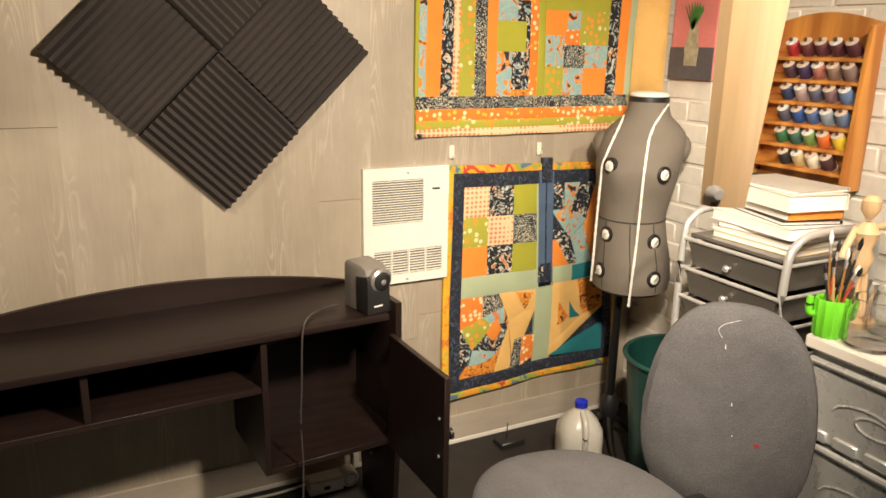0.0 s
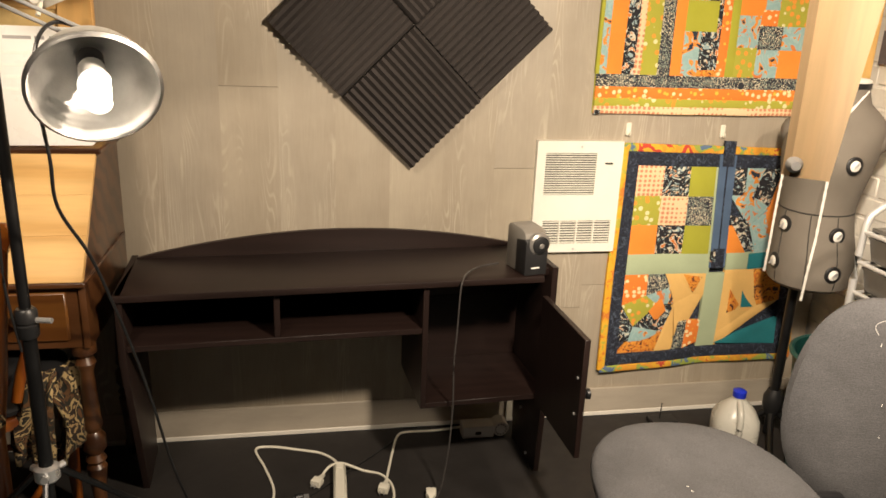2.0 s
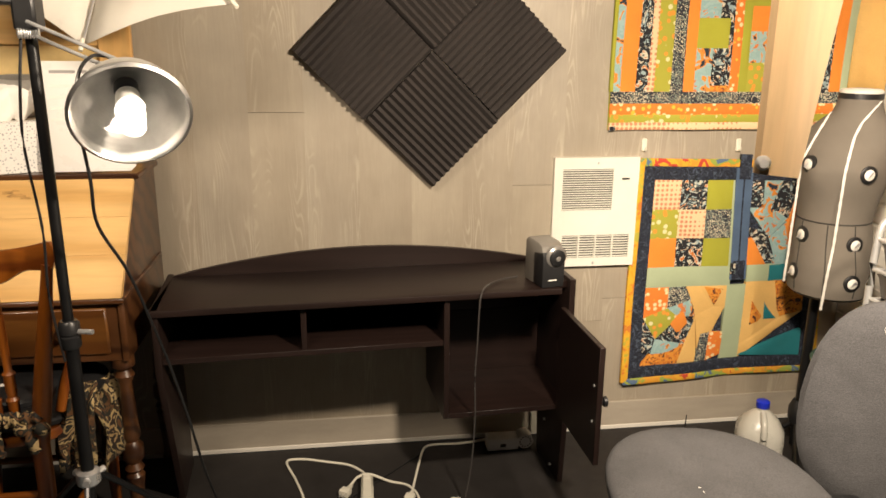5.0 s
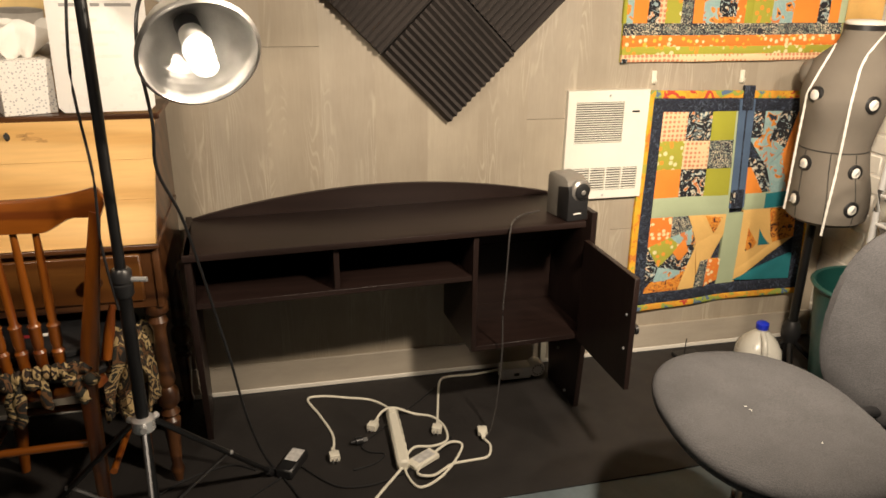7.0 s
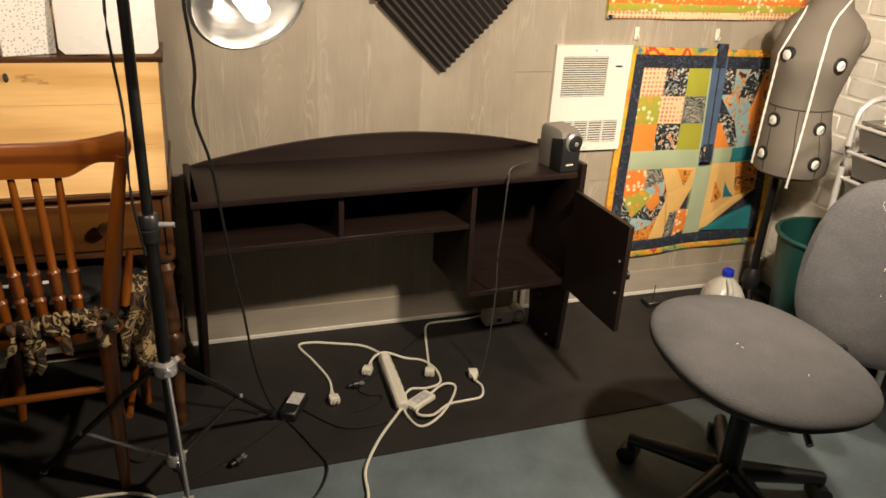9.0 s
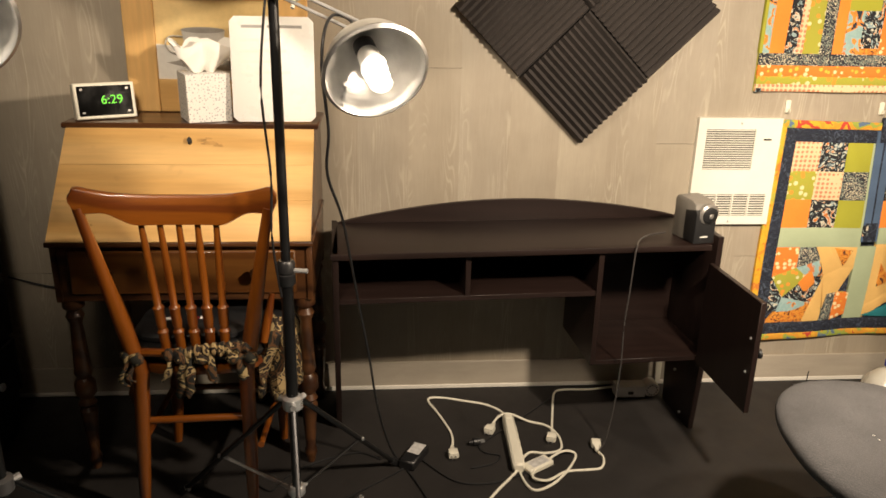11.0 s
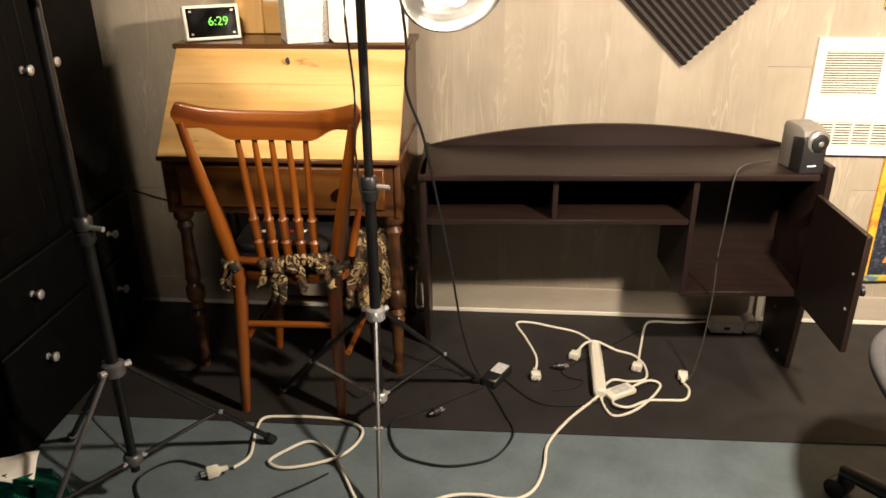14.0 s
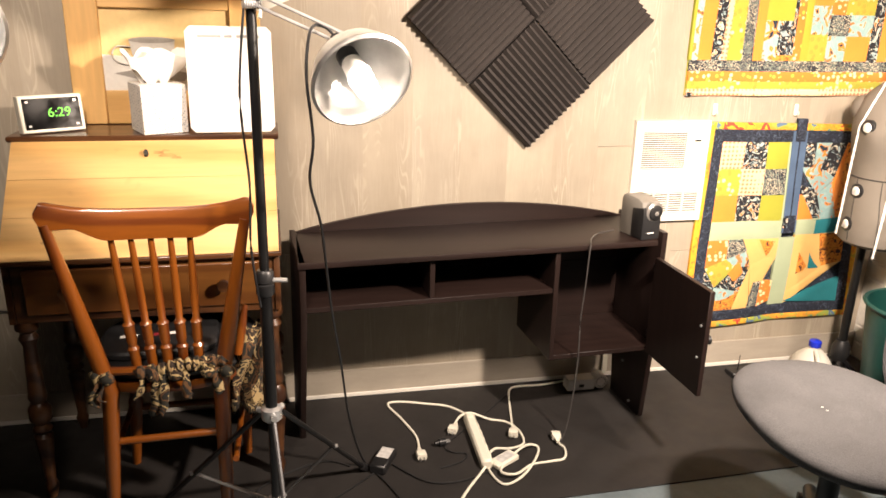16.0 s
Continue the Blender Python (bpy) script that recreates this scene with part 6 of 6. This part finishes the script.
TINTS = [(0.45, 0.05, 0.30), (0.55, 0.28, 0.03), (0.03, 0.03, 0.04), (0.05, 0.10, 0.30), (0.40, 0.03, 0.03), (0.08, 0.25, 0.12)]
prc = thing("paint_rack", (1.445, -1.20, 0.7355), "black stepped rack for small paint bottles on the table", "rack")
for k in range(4):
    part("step", box(-0.02, 0.07, -0.20, 0.05, 0.072 * k, 0.072 * k + 0.008, 0.001), BLACK, prc)
part("back_panel", box(0.068, 0.074, -0.20, 0.05, 0, 0.32, 0.001), BLACK, prc)
for i in range(18):
    r_, c_ = divmod(i, 6)
    bt = thing("paint_bottle", (1.455, -1.175 - 0.038 * c_, 0.7445 + 0.072 * r_), "small paint bottle with a %s" % ("black cap" if i % 2 else "pale cap"), "paint bottle", "paint bottles")
    part("bottle", turned((0, 0, 0), (0, 0, 0.042), [(0, 0.014), (0.9, 0.014), (1, 0.009)], 12), plain("paint_%d" % (i % 6), TINTS[i % 6], 0.3, var=0.05) if i < 6 else bpy.data.materials["paint_%d" % ((i * 5 + r_) % 6)], bt)
    part("cap", rod((0, 0, 0.042), (0, 0, 0.058), 0.009, seg=10), BLACK if i % 2 else WHITE_PLASTIC, bt)

# ---- thread rack on the brick wall ----
rack = thing("thread_rack", (1.528, -0.53, 1.03), "orange varnished wooden wall rack full of thread spools", "thread rack")
head = [(0.0, 0.0), (-0.335, 0.0), (-0.335, 0.440)] + [(-0.335 + 0.335 * k / 10, 0.440 + 0.030 * math.sin(math.pi * k / 10)) for k in range(1, 10)] + [(0.0, 0.440)]
part("back_board", slab(head, "x", -0.012, -0.001, 0.001), ORANGE_WOOD, rack)
for y in (0.0, -0.335):
    part("side_board", slab([(-0.055, 0.0), (-0.085, 0.02), (-0.060, 0.43), (-0.012, 0.44), (-0.012, 0.0)], "y", y - 0.007, y + 0.007, 0.001), ORANGE_WOOD, rack)
SPOOL = [[(0.30, 0.015, 0.02), (0.10, 0.02, 0.025), (0.09, 0.02, 0.03), (0.07, 0.015, 0.02), (0.06, 0.012, 0.02)], [(0.05, 0.02, 0.03), (0.035, 0.02, 0.07), (0.32, 0.12, 0.09), (0.22, 0.14, 0.11), (0.18, 0.12, 0.11)],
         [(0.02, 0.03, 0.08), (0.33, 0.25, 0.24), (0.08, 0.08, 0.13), (0.17, 0.10, 0.11), (0.10, 0.16, 0.30)], [(0.07, 0.07, 0.10), (0.02, 0.06, 0.22), (0.06, 0.10, 0.24), (0.20, 0.25, 0.30), (0.10, 0.14, 0.24)],
         [(0.03, 0.12, 0.05), (0.03, 0.10, 0.07), (0.12, 0.20, 0.05), (0.55, 0.12, 0.02), (0.65, 0.45, 0.03)], [(0.02, 0.02, 0.02), (0.42, 0.32, 0.16), (0.62, 0.57, 0.44), (0.05, 0.02, 0.02)]]
for r_ in range(6):
    zs = 0.357 - 0.061 * r_
    part("ledge", slab([(-0.012, zs), (-0.066, zs - 0.018), (-0.066, zs - 0.010), (-0.012, zs + 0.008)], "y", -0.328, -0.007), ORANGE_WOOD, rack)
    for c_, col in enumerate(SPOOL[r_]):
        y = -0.108 - 0.046 * c_ - (0.02 if r_ == 5 else 0)
        m = Matrix.Translation((1.528 - 0.040, -0.53 + y, 1.03 + zs + 0.001)) @ Matrix.Rotation(radians(-40), 4, "Y")
        sp = thing("thread_spool", m, "spool of sewing thread on the wooden rack", "thread spool", "thread spools")
        part("thread", turned((0, 0, 0.002), (0, 0, 0.042), [(0, 0.0185), (0.1, 0.0195), (0.9, 0.0165), (1, 0.014)], 16), plain("thread_%d_%d" % (r_, c_), col, 0.6, var=0.1, stretch=(1, 1, 8)), sp)
        part("end_disc", turned((0, 0, 0.042), (0, 0, 0.045), [(0, 0.0165), (0.6, 0.0165), (1, 0.014)], 16), SPOOL_TOP if (r_ + c_) % 3 else FADED, sp, "pale top disc")
        part("end_disc", turned((0, 0, -0.002), (0, 0, 0.002), [(0, 0.0185), (1, 0.020)], 16), FADED, sp)
        part("peg", rod((0, 0, 0.045), (0, 0, 0.054), 0.0045, seg=8), WALNUT, sp)

# ---- small painting ----
art = thing("painting", (1.528, -0.112, 1.296), "small canvas painting of a plant in a glass jar", "painting")
part("canvas", box(-0.016, 0, -0.195, 0.0, 0.0, 0.290, 0.002), plain("pink_paint", (0.62, 0.20, 0.19), 0.6, var=0.15), art)
part("table_area", box(-0.0185, -0.0162, -0.195, 0.0, 0.0, 0.105, 0), plain("dark_grey_paint", (0.085, 0.078, 0.088), 0.6, var=0.3), art, "dark grey painted lower part")
part("jar_shape", slab([(-0.070, 0.045), (-0.125, 0.045), (-0.130, 0.10), (-0.118, 0.16), (-0.125, 0.17), (-0.075, 0.17), (-0.082, 0.16), (-0.066, 0.10)], "x", -0.0205, -0.0187), plain("pale_jar_paint", (0.36, 0.32, 0.22), 0.6, var=0.4, scale=40), art, "painted jar")
for k in range(7):
    a = -0.55 + 0.18 * k
    part("leaf_stroke", slab([(-0.098, 0.16), (-0.090, 0.165), (-0.094 - 0.075 * math.sin(a), 0.165 + 0.085 * math.cos(a)), (-0.1 - 0.070 * math.sin(a), 0.16 + 0.07 * math.cos(a))], "x", -0.0215, -0.0190), plain("leaf_paint_%d" % k, (0.05, 0.14 + 0.01 * k, 0.04), 0.6), art, "painted green leaf")

# ---- wooden post hanging from the ceiling ----
post = thing("wooden_post", (0.186, -1.585, 1.225), "pale pine post with a steel bolt, hung from the ceiling", "wooden post")
secs = [[(0, 0, 0.006), (0.052, 0, 0), (0.052, 0.014, 0), (0, 0.014, 0.006)], [(-0.001, 0, 0.22), (0.080, 0, 0.22), (0.080, 0.016, 0.22), (-0.001, 0.016, 0.22)], [(-0.004, 0, TOP - 1.226), (0.12, 0, TOP - 1.226), (0.12, 0.02, TOP - 1.226), (-0.004, 0.02, TOP - 1.226)]]
part("beam", loft(secs), PINE_UP, post)
part("bolt", turned((0.004, 0.002, 0.020), (-0.002, -0.012, 0.020), [(0, 0.0085), (0.4, 0.009), (1, 0.005)], 16), ZINC, post, "round steel bolt head")

# ---- black wardrobe and foil bag ----
cab = thing("black_cabinet", (-1.83, -0.60, 0.0), "tall black wardrobe with two doors, two drawers and chrome knobs", "wardrobe")
part("body", box(-0.46, -0.020, -0.40, 0.38, 0.05, 1.80, 0.004), BLACK_PAINT, cab)
part("plinth", box(-0.44, -0.035, -0.39, 0.37, 0.004, 0.05, 0.002), BLACK_PAINT, cab)
part("cornice", box(-0.47, 0.010, -0.415, 0.395, 1.80, 1.835, 0.006), BLACK_PAINT, cab)


def chrome_knob(y, z, parent):
    part("knob", turned((0, y, z), (0.032, y, z), [(0, 0.010), (0.08, 0.010), (0.12, 0.005), (0.5, 0.005), (0.65, 0.013), (0.85, 0.014), (1, 0.007)], 14), STEEL, parent, "chrome knob")


for z0, z1 in ((0.165, 0.345), (0.360, 0.540)):
    d = part("drawer", box(-0.019, 0.0, -0.39, 0.37, z0, z1, 0.004), BLACK_PAINT, cab)
    for y in (-0.215, 0.205):
        chrome_knob(y, (z0 + z1) / 2, d)
for y0, y1, yk in ((-0.39, -0.012, -0.040), (-0.008, 0.37, 0.085)):
    d = part("door", box(-0.019, 0.0, y0, y1, 0.560, 1.785, 0.004), BLACK_PAINT, cab)
    part("door_panel", box(-0.001, 0.005, y0 + 0.07, y1 - 0.07, 0.64, 1.70, 0.004), BLACK_PAINT, d)
    chrome_knob(yk, 1.015, d)
bag, rows = bmesh.new(), []
random.seed(4)
for z_, r in ((0.0, 0.12), (0.01, 0.15), (0.06, 0.165), (0.11, 0.14), (0.145, 0.09), (0.155, 0.03)):
    rows.append([(r * (1 + 0.12 * math.sin(5 * a + 9 * z_) + random.uniform(-0.06, 0.06)) * math.cos(a), r * 0.8 * (1 + random.uniform(-0.08, 0.08)) * math.sin(a), z_ + (random.uniform(-0.012, 0.012) if z_ > 0.01 else 0)) for a in (2 * math.pi * k / 26 for k in range(26))])
loft(rows, bag)
single("foil_bag", bag, FOIL, "crumpled shiny teal foil bag on the floor", "bag", at=(-1.735, -1.215, 0.0))
sheet, rows = bmesh.new(), []
for j in range(5):
    rows.append([sheet.verts.new((-0.06 + 0.03 * i, -0.045 + 0.0225 * j, 0.012 * math.sin(1.3 * i) * math.cos(j))) for i in range(5)])
for a, b in zip(rows, rows[1:]):
    for i in range(4):
        sheet.faces.new((a[i], a[i + 1], b[i + 1], b[i]))
sh = single("paper_scrap", sheet, PAPER, "crumpled white paper lying on the foil bag", "paper", at=(-1.745, -1.165, 0.160, 8, 6, 20))
sh.modifiers.new("thick", "SOLIDIFY").thickness = 0.002

# ---- planks of the wall ----
PW, X0 = 0.170, -2.45
cols = int((RIGHT - X0) / PW) + 2
for i in range(cols):
    x0 = -0.41 + PW * (i - 12)
    x1 = min(x0 + PW, RIGHT - 0.002)
    if x1 - x0 < 0.02 or x1 < LEFT:
        continue
    cut = {11: 1.170, 16: 0.926}.get(i, 0.42 + (i * 0.083) % 0.2)
    cuts = [c for c in (cut - 1.22, cut, cut + 1.22) if 0.02 < c < TOP - 0.02]
    ends = [0.0] + cuts + [TOP]
    for z0, z1 in zip(ends, ends[1:]):
        pk = part("plank", box(x0, x1, 0.0, 0.011, z0 + 0.0007, z1 - 0.0007, 0), PLANK, wall_north)

# ---- bricks of the side wall ----
BW, BH, J = 0.200, 0.072, 0.008
brick_mesh = mesh_of("brick", box(-0.0035, 0.012, -(BW - J) / 2, (BW - J) / 2, -(BH - J) / 2, (BH - J) / 2, 0.004), BRICK)
random.seed(7)
for r_ in range(int(TOP / BH)):
    z0 = BH * (r_ + 0.5)
    for c_ in range(9):
        y0 = -0.10 - BW * c_ + (BW / 2 if r_ % 2 else 0)
        if y0 + BW / 2 > 0.105:
            continue
        b_ob = new("brick", brick_mesh)
        b_ob.parent = wall_east
        b_ob.location = (RIGHT + 0.006 + random.uniform(-0.002, 0.002), min(y0, -0.0), z0)
